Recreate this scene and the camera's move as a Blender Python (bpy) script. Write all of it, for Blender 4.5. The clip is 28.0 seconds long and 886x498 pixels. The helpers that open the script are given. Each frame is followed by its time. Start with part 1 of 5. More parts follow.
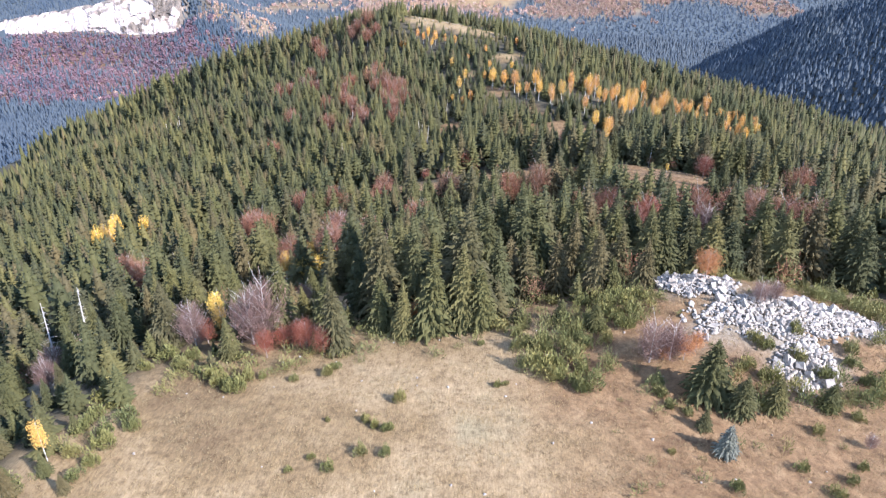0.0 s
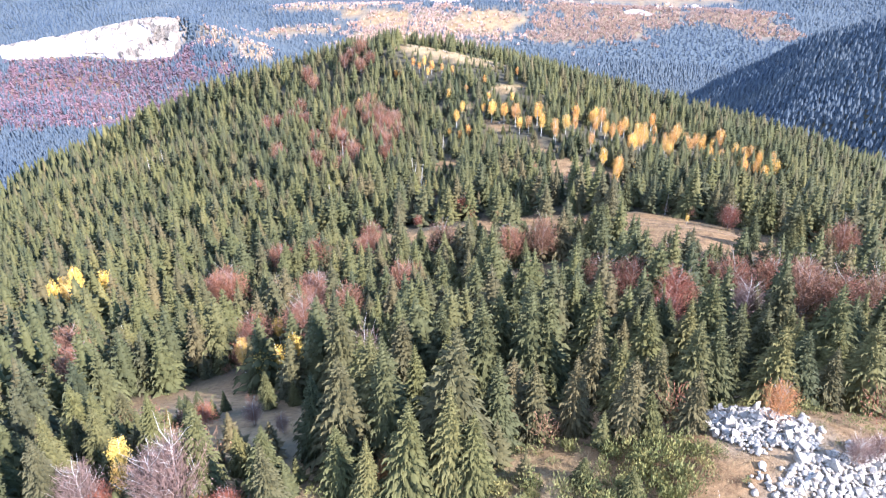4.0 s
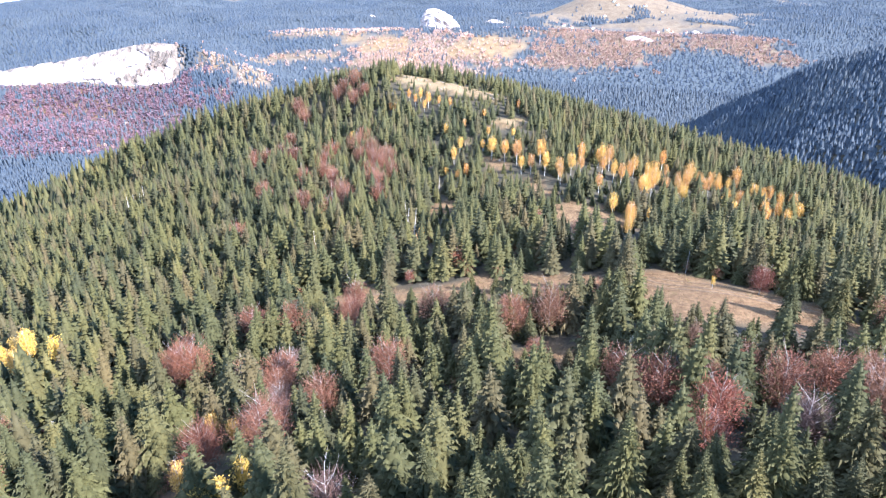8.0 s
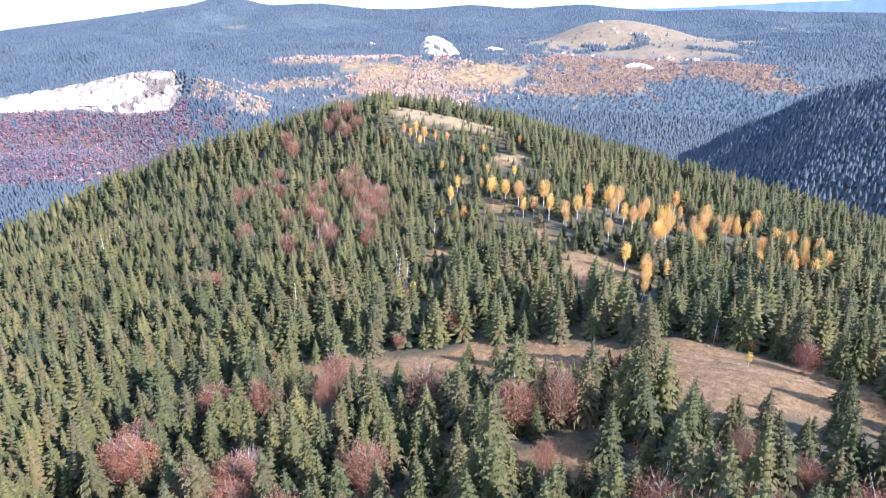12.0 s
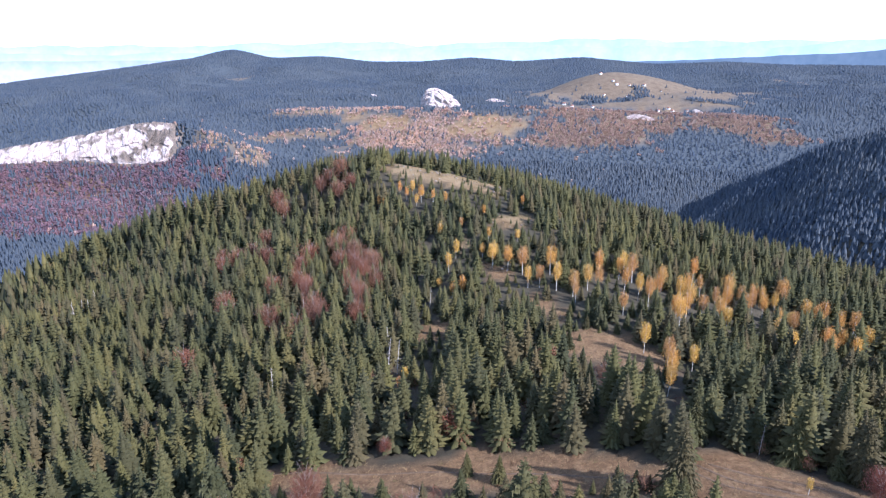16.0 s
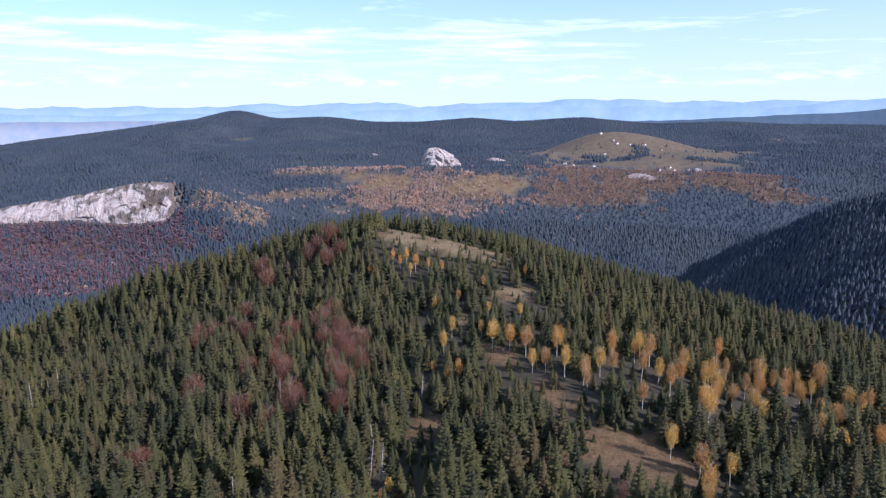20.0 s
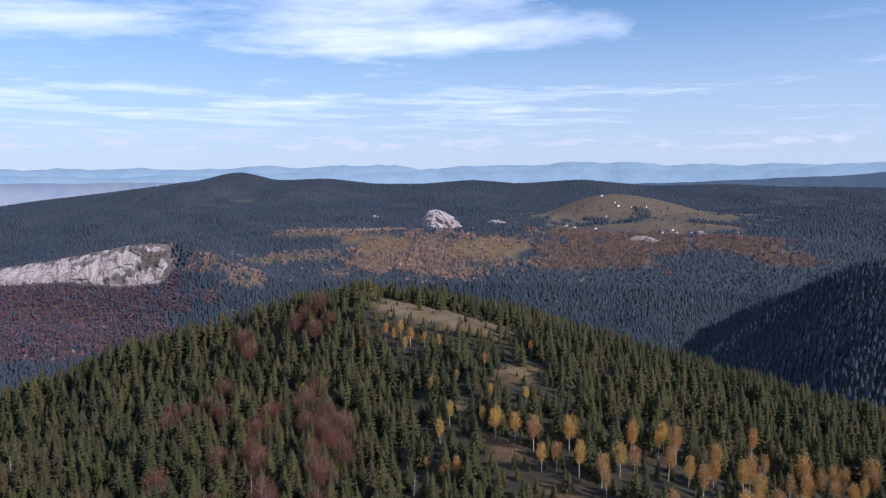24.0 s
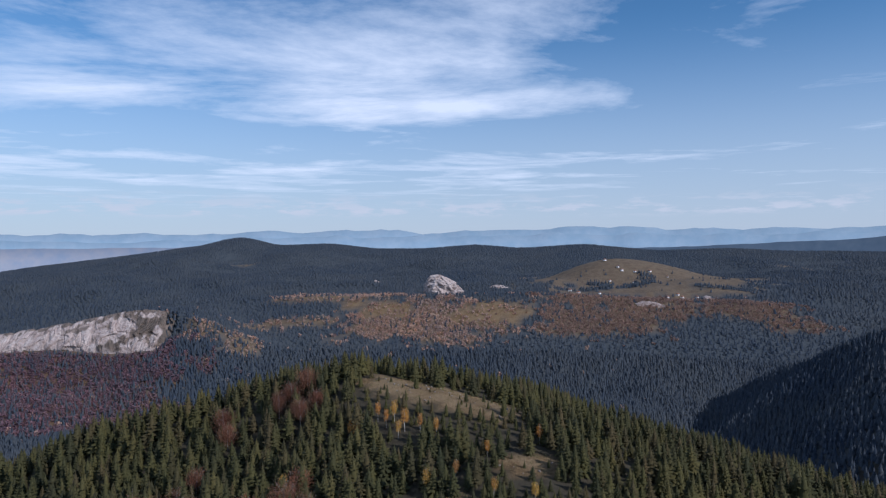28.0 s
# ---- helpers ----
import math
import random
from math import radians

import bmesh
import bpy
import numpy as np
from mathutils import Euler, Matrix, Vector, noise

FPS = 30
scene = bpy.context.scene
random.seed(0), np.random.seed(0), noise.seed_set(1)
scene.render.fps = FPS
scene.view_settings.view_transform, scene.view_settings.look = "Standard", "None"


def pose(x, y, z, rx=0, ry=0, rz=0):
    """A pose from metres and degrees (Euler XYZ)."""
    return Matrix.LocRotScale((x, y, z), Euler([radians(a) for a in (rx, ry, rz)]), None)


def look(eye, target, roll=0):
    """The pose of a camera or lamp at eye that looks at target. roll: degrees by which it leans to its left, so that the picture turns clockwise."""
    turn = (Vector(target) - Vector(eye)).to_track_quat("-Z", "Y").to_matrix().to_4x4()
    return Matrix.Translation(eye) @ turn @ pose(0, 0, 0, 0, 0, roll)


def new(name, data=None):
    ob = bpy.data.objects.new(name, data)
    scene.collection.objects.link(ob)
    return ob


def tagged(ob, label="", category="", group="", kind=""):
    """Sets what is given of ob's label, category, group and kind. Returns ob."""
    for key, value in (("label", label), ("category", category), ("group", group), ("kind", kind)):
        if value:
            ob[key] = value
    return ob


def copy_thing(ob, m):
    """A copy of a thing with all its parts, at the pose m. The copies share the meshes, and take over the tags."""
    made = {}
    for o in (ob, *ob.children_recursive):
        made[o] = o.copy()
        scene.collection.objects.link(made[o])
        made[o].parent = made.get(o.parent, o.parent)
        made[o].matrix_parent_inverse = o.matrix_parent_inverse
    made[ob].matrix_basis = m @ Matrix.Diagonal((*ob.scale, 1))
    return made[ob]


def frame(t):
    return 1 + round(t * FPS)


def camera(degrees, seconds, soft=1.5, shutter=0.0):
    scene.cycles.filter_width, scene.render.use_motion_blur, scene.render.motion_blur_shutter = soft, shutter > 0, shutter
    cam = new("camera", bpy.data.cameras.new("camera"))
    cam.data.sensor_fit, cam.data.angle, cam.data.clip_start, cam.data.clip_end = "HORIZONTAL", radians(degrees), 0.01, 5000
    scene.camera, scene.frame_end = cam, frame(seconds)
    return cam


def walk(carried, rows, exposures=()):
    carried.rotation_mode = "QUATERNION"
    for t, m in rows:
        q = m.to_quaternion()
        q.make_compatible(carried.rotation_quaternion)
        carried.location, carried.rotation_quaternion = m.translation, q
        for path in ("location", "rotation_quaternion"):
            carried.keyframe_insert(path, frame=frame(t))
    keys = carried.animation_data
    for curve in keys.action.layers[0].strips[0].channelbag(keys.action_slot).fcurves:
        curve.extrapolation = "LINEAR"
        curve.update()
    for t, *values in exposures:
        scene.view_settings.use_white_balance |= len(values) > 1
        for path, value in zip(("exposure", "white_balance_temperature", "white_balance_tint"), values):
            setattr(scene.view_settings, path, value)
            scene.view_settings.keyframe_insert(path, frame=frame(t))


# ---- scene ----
cam = camera(68.0, 28.0, soft=1.25)
PATH = [
    (0, (-0.15, -0.639, 89.282), (-0.289, 1.134, 88.366), -0.1),
    (1, (-0.133, 7.672, 88.739), (-0.274, 9.451, 87.837), -0.1),
    (2, (0.028, 15.34, 88.882), (-0.115, 17.125, 87.992), -0.2),
    (3, (-0.021, 22.836, 88.951), (-0.163, 24.629, 88.077), -0.1),
    (3.5, (0.093, 26.694, 89.043), (-0.05, 28.491, 88.176), -0.2),
    (5.5, (0.055, 41.699, 89.353), (-0.089, 43.51, 88.516), -0.2),
    (6, (0.023, 45.245, 89.421), (-0.12, 47.06, 88.592), -0.1),
    (7, (0.132, 53.333, 89.375), (-0.014, 55.154, 88.562), -0.1),
    (8, (0.251, 60.928, 89.626), (0.103, 62.756, 88.828), -0.2),
    (9, (0.301, 68.088, 90.153), (0.152, 69.923, 89.37), -0.3),
    (10, (0.36, 76.103, 89.929), (0.21, 77.944, 89.163), -0.3),
    (11, (0.164, 83.486, 89.92), (0.013, 85.334, 89.171), -0.2),
    (12, (0.147, 91.329, 90.15), (-0.004, 93.184, 89.419), -0.2),
    (12.5, (0.043, 95.217, 90.28), (-0.109, 97.076, 89.559), -0.2),
    (14.5, (0.006, 110.26, 90.348), (-0.149, 112.144, 89.695), -0.2),
    (15, (0.014, 114.149, 90.268), (-0.143, 116.04, 89.634), -0.2),
    (16, (-0.195, 121.83, 90.515), (-0.354, 123.733, 89.92), -0.2),
    (17, (-0.234, 129.48, 90.685), (-0.394, 131.395, 90.131), -0.3),
    (18, (-0.057, 137.456, 90.717), (-0.219, 139.383, 90.204), -0.3),
    (19, (0.246, 145.451, 90.569), (0.08, 147.388, 90.098), -0.3),
    (20, (0.562, 153.201, 90.43), (0.394, 155.147, 90.002), -0.3),
    (21, (0.295, 160.501, 90.534), (0.127, 162.457, 90.149), -0.4),
    (21.5, (0.197, 164.734, 90.162), (0.028, 166.694, 89.801), -0.1),
    (23.5, (-0.083, 178.846, 90.29), (-0.256, 180.82, 90.021), -0.1),
    (24, (-0.155, 182.376, 90.366), (-0.328, 184.353, 90.12), -0.2),
    (25, (-0.09, 189.115, 90.623), (-0.265, 191.098, 90.425), -0.2),
    (26, (-0.232, 196.547, 90.528), (-0.41, 198.533, 90.379), -0.3),
    (27, (-0.328, 203.539, 90.379), (-0.507, 205.529, 90.28), -0.3),
    (28, (-0.425, 210.792, 90.512), (-0.606, 212.783, 90.461), -0.3),
]
walk(cam, [(t, look(eye, target, roll)) for t, eye, target, roll in PATH],
     exposures=[(0, 1.9, 5400, 13), (4, 2.5, 5300, 13), (8, 2.45, 5250, 13), (12.5, 2.2, 5200, 14), (17, 1.15, 5200, 19), (21, 0.33, 5300, 20), (24, -0.05, 5400, 17), (28, -0.36, 5400, 14)])


# ---------------------------------------------------------------- light
SUN_FROM = Vector((0.82, -0.45, 0.63)).normalized()
world = bpy.data.worlds.new("sky")
scene.world = world
world.use_nodes = True
wn, wl = world.node_tree.nodes, world.node_tree.links
wn.clear()
sky = wn.new("ShaderNodeTexSky")
sky.sky_type, sky.sun_disc = "NISHITA", False
sky.sun_elevation = math.asin(SUN_FROM.z)
sky.sun_rotation = math.atan2(SUN_FROM.x, SUN_FROM.y)
sky.altitude, sky.air_density, sky.dust_density, sky.ozone_density = 1400, 1.0, 0.1, 2.2
coord = wn.new("ShaderNodeTexCoord")
split = wn.new("ShaderNodeSeparateXYZ")
wl.new(coord.outputs["Generated"], split.inputs[0])


def wmath(op, a, b=0.0, c=0.0):
    n = wn.new("ShaderNodeMath")
    n.operation = op
    for k, v in enumerate((a, b, c)):
        if isinstance(v, (int, float)):
            n.inputs[k].default_value = v
        else:
            wl.new(v, n.inputs[k])
    return n.outputs[0]


# cloud sheets: thin streaks on a flat layer, seen in perspective
lift = wmath("MAXIMUM", split.outputs["Z"], 0.012)
plan = wn.new("ShaderNodeCombineXYZ")
wl.new(wmath("DIVIDE", split.outputs["X"], lift), plan.inputs[0])
wl.new(wmath("DIVIDE", split.outputs["Y"], lift), plan.inputs[1])
turn = wn.new("ShaderNodeMapping")
turn.inputs["Rotation"].default_value = (0, 0, radians(-12))
turn.inputs["Scale"].default_value = (0.46, 0.50, 1)
turn.inputs["Location"].default_value = (1.3, 0.4, 0)
wl.new(plan.outputs[0], turn.inputs[0])
puff = wn.new("ShaderNodeTexNoise")
puff.inputs["Scale"].default_value, puff.inputs["Detail"].default_value, puff.inputs["Roughness"].default_value = 1.0, 9.0, 0.62
puff.inputs["Distortion"].default_value = 0.35
wl.new(turn.outputs[0], puff.inputs["Vector"])
# the sheets lie in two belts over the valley and thin out towards the sun
belts = wn.new("ShaderNodeValToRGB")
stops = belts.color_ramp.elements
stops[0].position, stops[0].color = 0.04, (0.15, 0.15, 0.15, 1)
stops[1].position, stops[1].color = 0.36, (0.9, 0.9, 0.9, 1)
for p, v in ((0.075, 0.75), (0.105, 0.7), (0.125, 0.12), (0.15, 0.2), (0.185, 1.0), (0.27, 0.8)):
    stops.new(p).color = (v, v, v, 1)
wl.new(split.outputs["Z"], belts.inputs[0])
side = wn.new("ShaderNodeMapRange")
side.inputs["From Min"].default_value, side.inputs["From Max"].default_value = 0.30, 0.0
wl.new(split.outputs["X"], side.inputs["Value"])
bias = wmath("MULTIPLY_ADD", wmath("MULTIPLY", belts.outputs[0], side.outputs[0]), 0.20, -0.13)
cover = wn.new("ShaderNodeMapRange")
cover.inputs["From Min"].default_value, cover.inputs["From Max"].default_value = 0.455, 0.70
wl.new(wmath("ADD", puff.outputs["Fac"], bias), cover.inputs["Value"])
cloud = wn.new("ShaderNodeMixRGB")
cloud.inputs["Color2"].default_value = (10.2, 10.4, 10.8, 1)
low = wn.new("ShaderNodeMapRange")
low.inputs["From Min"].default_value, low.inputs["From Max"].default_value = 0.02, 0.09
wl.new(split.outputs["Z"], low.inputs["Value"])
wl.new(wmath("MULTIPLY", cover.outputs[0], wmath("MULTIPLY", low.outputs[0], 0.9)), cloud.inputs["Fac"])
# pale air low over the horizon
air = wn.new("ShaderNodeMixRGB")
air.inputs["Color2"].default_value = (6.1, 6.4, 7.0, 1)
deep = wn.new("ShaderNodeMapRange")
deep.interpolation_type = "SMOOTHSTEP"
deep.inputs["From Min"].default_value, deep.inputs["From Max"].default_value = 0.32, -0.02
wl.new(split.outputs["Z"], deep.inputs["Value"])
wl.new(wmath("MULTIPLY", deep.outputs[0], 0.85), air.inputs["Fac"])
clear = wn.new("ShaderNodeMixRGB")
clear.blend_type = "MULTIPLY"
clear.inputs["Fac"].default_value, clear.inputs["Color2"].default_value = 1.0, (0.84, 1.12, 1.16, 1)
wl.new(sky.outputs[0], clear.inputs["Color1"])
wl.new(clear.outputs[0], air.inputs["Color1"])
wl.new(air.outputs[0], cloud.inputs["Color1"])
# a row of small fair-weather clouds low over the mountains
row = wn.new("ShaderNodeMapping")
row.inputs["Scale"].default_value = (9.0, 9.0, 46.0)
wl.new(coord.outputs["Generated"], row.inputs[0])
wool = wn.new("ShaderNodeTexNoise")
wool.inputs["Scale"].default_value, wool.inputs["Detail"].default_value, wool.inputs["Roughness"].default_value = 2.0, 6.0, 0.6
wl.new(row.outputs[0], wool.inputs["Vector"])
height = wn.new("ShaderNodeValToRGB")
stops = height.color_ramp.elements
stops[0].position, stops[0].color = 0.022, (0, 0, 0, 1)
stops[1].position, stops[1].color = 0.062, (0, 0, 0, 1)
for p, v in ((0.030, 0.9), (0.042, 0.55)):
    stops.new(p).color = (v, v, v, 1)
wl.new(split.outputs["Z"], height.inputs[0])
flock = wn.new("ShaderNodeMapRange")
flock.inputs["From Min"].default_value, flock.inputs["From Max"].default_value = 0.49, 0.60
wl.new(wool.outputs["Fac"], flock.inputs["Value"])
small = wn.new("ShaderNodeMixRGB")
small.inputs["Color2"].default_value = (7.6, 7.6, 7.8, 1)
wl.new(wmath("MULTIPLY", flock.outputs[0], height.outputs[0]), small.inputs["Fac"])
wl.new(cloud.outputs[0], small.inputs["Color1"])
back = wn.new("ShaderNodeBackground")
back.inputs["Strength"].default_value = 0.105
wl.new(small.outputs[0], back.inputs["Color"])
wout = wn.new("ShaderNodeOutputWorld")
wl.new(back.outputs[0], wout.inputs["Surface"])

sun = new("sun", bpy.data.lights.new("sun", "SUN"))
sun.data.energy, sun.data.angle, sun.data.color = 4.9, radians(0.6), (1.0, 0.89, 0.76)
sun.matrix_world = look((0, 0, 400), Vector((0, 0, 400)) - SUN_FROM)


# ---------------------------------------------------------------- materials
def material(name, rough=0.8, spec=0.3):
    m = bpy.data.materials.new(name)
    m.use_nodes = True
    b = m.node_tree.nodes["Principled BSDF"]
    b.inputs["Roughness"].default_value = rough
    b.inputs["Specular IOR Level"].default_value = spec
    return m, m.node_tree.nodes, m.node_tree.links, b


def ramp(nodes, stops):
    r = nodes.new("ShaderNodeValToRGB")
    e = r.color_ramp.elements
    while len(e) < len(stops):
        e.new(0.5)
    for k, (p, c) in enumerate(stops):
        e[k].position, e[k].color = p, (*c, 1)
    return r


def speck(nodes, links, vector, scale, detail=4.0, rough=0.6):
    n = nodes.new("ShaderNodeTexNoise")
    n.inputs["Scale"].default_value, n.inputs["Detail"].default_value, n.inputs["Roughness"].default_value = scale, detail, rough
    links.new(vector, n.inputs["Vector"])
    return n.outputs["Fac"]


def blend(nodes, links, fac, a, b, mode="MIX"):
    n = nodes.new("ShaderNodeMixRGB")
    n.blend_type = mode
    for k, v in (("Fac", fac), ("Color1", a), ("Color2", b)):
        if isinstance(v, (int, float)):
            n.inputs[k].default_value = v
        elif isinstance(v, tuple):
            n.inputs[k].default_value = (*v, 1)
        else:
            links.new(v, n.inputs[k])
    return n.outputs[0]


def foliage(name, colours, tone="tone", patch=0.012, gloss=0.25, vary=0.8):
    """Leaves or needles: a colour for each tree, a shade for each spray, and a slow drift over the stand."""
    m, nodes, links, b = material(name, 0.72, gloss)
    geo = nodes.new("ShaderNodeNewGeometry")
    info = nodes.new("ShaderNodeObjectInfo")
    at = nodes.new("ShaderNodeAttribute")
    at.attribute_name = tone
    add = nodes.new("ShaderNodeMath")
    add.operation = "ADD"
    links.new(at.outputs["Fac"], add.inputs[0])
    links.new(info.outputs["Random"], add.inputs[1])
    wrap = nodes.new("ShaderNodeMath")
    wrap.operation = "FRACT"
    links.new(add.outputs[0], wrap.inputs[0])
    r = ramp(nodes, [(k / max(1, len(colours) - 1), c) for k, c in enumerate(colours)])
    links.new(wrap.outputs[0], r.inputs[0])
    bright = ramp(nodes, [(0.0, (0.74, 0.76, 0.78)), (1.0, (1.22, 1.2, 1.1))])
    links.new(geo.outputs["Random Per Island"], bright.inputs[0])
    c = blend(nodes, links, vary, r.outputs[0], bright.outputs[0], "MULTIPLY")
    drift = ramp(nodes, [(0.35, (0.75, 0.82, 0.85)), (0.65, (1.2, 1.15, 1.0))])
    links.new(speck(nodes, links, geo.outputs["Position"], patch, 3), drift.inputs[0])
    c = blend(nodes, links, 0.7, c, drift.outputs[0], "MULTIPLY")
    fine = ramp(nodes, [(0.3, (0.6, 0.6, 0.6)), (0.7, (1.35, 1.35, 1.3))])
    links.new(speck(nodes, links, geo.outputs["Position"], 2.2, 3), fine.inputs[0])
    c = blend(nodes, links, 0.45, c, fine.outputs[0], "MULTIPLY")
    links.new(c, b.inputs["Base Color"])
    return m


def bark(name, light, dark, scale=3.0):
    m, nodes, links, b = material(name, 0.85, 0.2)
    geo = nodes.new("ShaderNodeNewGeometry")
    r = ramp(nodes, [(0.35, dark), (0.6, light)])
    links.new(speck(nodes, links, geo.outputs["Position"], scale, 5), r.inputs[0])
    links.new(r.outputs[0], b.inputs["Base Color"])
    return m


NEEDLE = foliage("spruce_needles", [(0.052, 0.051, 0.022), (0.069, 0.064, 0.025), (0.040, 0.041, 0.020), (0.080, 0.070, 0.028), (0.048, 0.048, 0.022), (0.073, 0.057, 0.029), (0.037, 0.039, 0.020)], gloss=0.14, vary=0.45)
# far spruces: the blue of distance haze is put into the needle colour
NEEDLE_HAZED = foliage("haze_blue_spruce_needles", [(0.050, 0.060, 0.081), (0.059, 0.070, 0.090), (0.044, 0.056, 0.081), (0.059, 0.067, 0.081)], patch=0.004, gloss=0.06, vary=0.3)
RUST = foliage("beech_leaves", [(0.165, 0.064, 0.040), (0.190, 0.082, 0.050), (0.135, 0.052, 0.034), (0.175, 0.090, 0.058)], vary=0.35)
SCARLET = foliage("red_leaves", [(0.165, 0.050, 0.032), (0.195, 0.066, 0.042), (0.135, 0.044, 0.030)], vary=0.35)
TWIG = foliage("bare_twigs", [(0.140, 0.086, 0.078), (0.165, 0.106, 0.096), (0.115, 0.066, 0.062)], vary=0.35)
YELLOW = foliage("yellow_birch_leaves", [(0.56, 0.36, 0.07), (0.50, 0.30, 0.06), (0.58, 0.40, 0.09), (0.48, 0.27, 0.07)], vary=0.35)
GOLD = foliage("birch_leaves", [(0.532, 0.270, 0.062), (0.465, 0.215, 0.057), (0.570, 0.340, 0.071), (0.380, 0.190, 0.071), (0.494, 0.240, 0.062)], vary=0.35)
JUNIPER = foliage("juniper_needles", [(0.155, 0.140, 0.050), (0.120, 0.118, 0.044), (0.180, 0.152, 0.058)], patch=0.08, vary=0.6)
SILVER = foliage("silvery_needles", [(0.095, 0.098, 0.088), (0.125, 0.125, 0.115), (0.065, 0.074, 0.05)])
ORANGE = foliage("orange_leaves", [(0.28, 0.115, 0.045), (0.33, 0.15, 0.06), (0.23, 0.09, 0.042)])
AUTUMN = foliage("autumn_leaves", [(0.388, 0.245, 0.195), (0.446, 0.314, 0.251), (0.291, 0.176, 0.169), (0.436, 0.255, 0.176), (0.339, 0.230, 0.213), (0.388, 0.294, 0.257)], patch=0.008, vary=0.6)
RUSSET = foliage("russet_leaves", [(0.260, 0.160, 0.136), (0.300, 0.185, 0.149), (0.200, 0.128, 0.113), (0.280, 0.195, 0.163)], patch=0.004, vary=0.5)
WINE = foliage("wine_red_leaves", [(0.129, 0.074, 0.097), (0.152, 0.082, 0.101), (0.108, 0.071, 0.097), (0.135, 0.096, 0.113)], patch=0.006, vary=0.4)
HEATHER = foliage("heath_leaves", [(0.17, 0.085, 0.045), (0.21, 0.12, 0.06), (0.12, 0.062, 0.04), (0.15, 0.10, 0.05)], patch=0.08)
STRAW = foliage("grass_blades", [(0.22, 0.155, 0.082), (0.265, 0.195, 0.11), (0.17, 0.11, 0.056)], patch=0.05)
BARK = bark("spruce_bark", (0.16, 0.12, 0.09), (0.07, 0.05, 0.04))
WHITE_BARK = bark("birch_bark", (0.62, 0.60, 0.56), (0.16, 0.14, 0.13), 1.6)
ASH_BARK = bark("bleached_bark", (0.44, 0.40, 0.38), (0.26, 0.23, 0.21), 2.0)
GREY_BARK = bark("grey_bark", (0.29, 0.25, 0.23), (0.15, 0.125, 0.115), 2.0)


def stone(name, light, mid, dark, scale, relief):
    m, nodes, links, b = material(name, 0.85, 0.25)
    geo = nodes.new("ShaderNodeNewGeometry")
    r = ramp(nodes, [(0.28, dark), (0.45, mid), (0.62, light)])
    links.new(speck(nodes, links, geo.outputs["Position"], scale, 7, 0.65), r.inputs[0])
    links.new(r.outputs[0], b.inputs["Base Color"])
    bump = nodes.new("ShaderNodeBump")
    bump.inputs["Strength"].default_value, bump.inputs["Distance"].default_value = 0.8, relief
    links.new(speck(nodes, links, geo.outputs["Position"], scale * 3, 6, 0.7), bump.inputs["Height"])
    links.new(bump.outputs[0], b.inputs["Normal"])
    return m


LIMESTONE = stone("pale_limestone", (0.30, 0.265, 0.232), (0.235, 0.202, 0.175), (0.085, 0.068, 0.055), 1.3, 0.12)
CRAG = stone("weathered_crag", (0.50, 0.43, 0.40), (0.40, 0.325, 0.295), (0.12, 0.09, 0.072), 0.045, 5.0)
# soil and moss on the ledges of the crags
nodes, links = CRAG.node_tree.nodes, CRAG.node_tree.links
soil = nodes.new("ShaderNodeAttribute")
soil.attribute_name = "earth"
geo = nodes.new("ShaderNodeNewGeometry")
soil_tone = ramp(nodes, [(0.38, (0.055, 0.046, 0.036)), (0.55, (0.12, 0.092, 0.072)), (0.74, (0.26, 0.20, 0.17))])
links.new(speck(nodes, links, geo.outputs["Position"], 0.05, 7, 0.7), soil_tone.inputs[0])
b = nodes["Principled BSDF"]
plain = b.inputs["Base Color"].links[0].from_socket
links.new(blend(nodes, links, soil.outputs["Fac"], plain, soil_tone.outputs[0]), b.inputs["Base Color"])
PLASTER, _n, _l, _b = material("white_plaster", 0.8)
_b.inputs["Base Color"].default_value = (0.75, 0.73, 0.70, 1)
TILE = stone("roof_tiles", (0.30, 0.17, 0.12), (0.25, 0.13, 0.09), (0.16, 0.09, 0.07), 0.8, 0.05)


# ---------------------------------------------------------------- the lie of the land
def smooth(t):
    t = np.clip(t, 0.0, 1.0)
    return t * t * (3 - 2 * t)


def along(v, xs, zs):
    """A soft profile through a few heights."""
    w = (xs[-1] - xs[0]) / 200.0
    return (np.interp(v - w, xs, zs) + 2 * np.interp(v, xs, zs) + np.interp(v + w, xs, zs)) / 4


def wave(x, y, size, seed):
    """Cheap rolling noise, about -1 to 1."""
    out = 0.0
    for k in range(4):
        a = seed * 1.7 + k * 2.4
        u = (x * math.cos(a) + y * math.sin(a)) / size * (1 + 0.35 * k)
        out = out + np.sin(u * 2 * math.pi + seed * 3.1 + k * 1.3) / (1 + 0.5 * k)
    return out / 2.2


def higher(a, b, soft):
    h = np.clip(0.5 + 0.5 * (a - b) / soft, 0, 1)
    return b + (a - b) * h + soft * h * (1 - h)


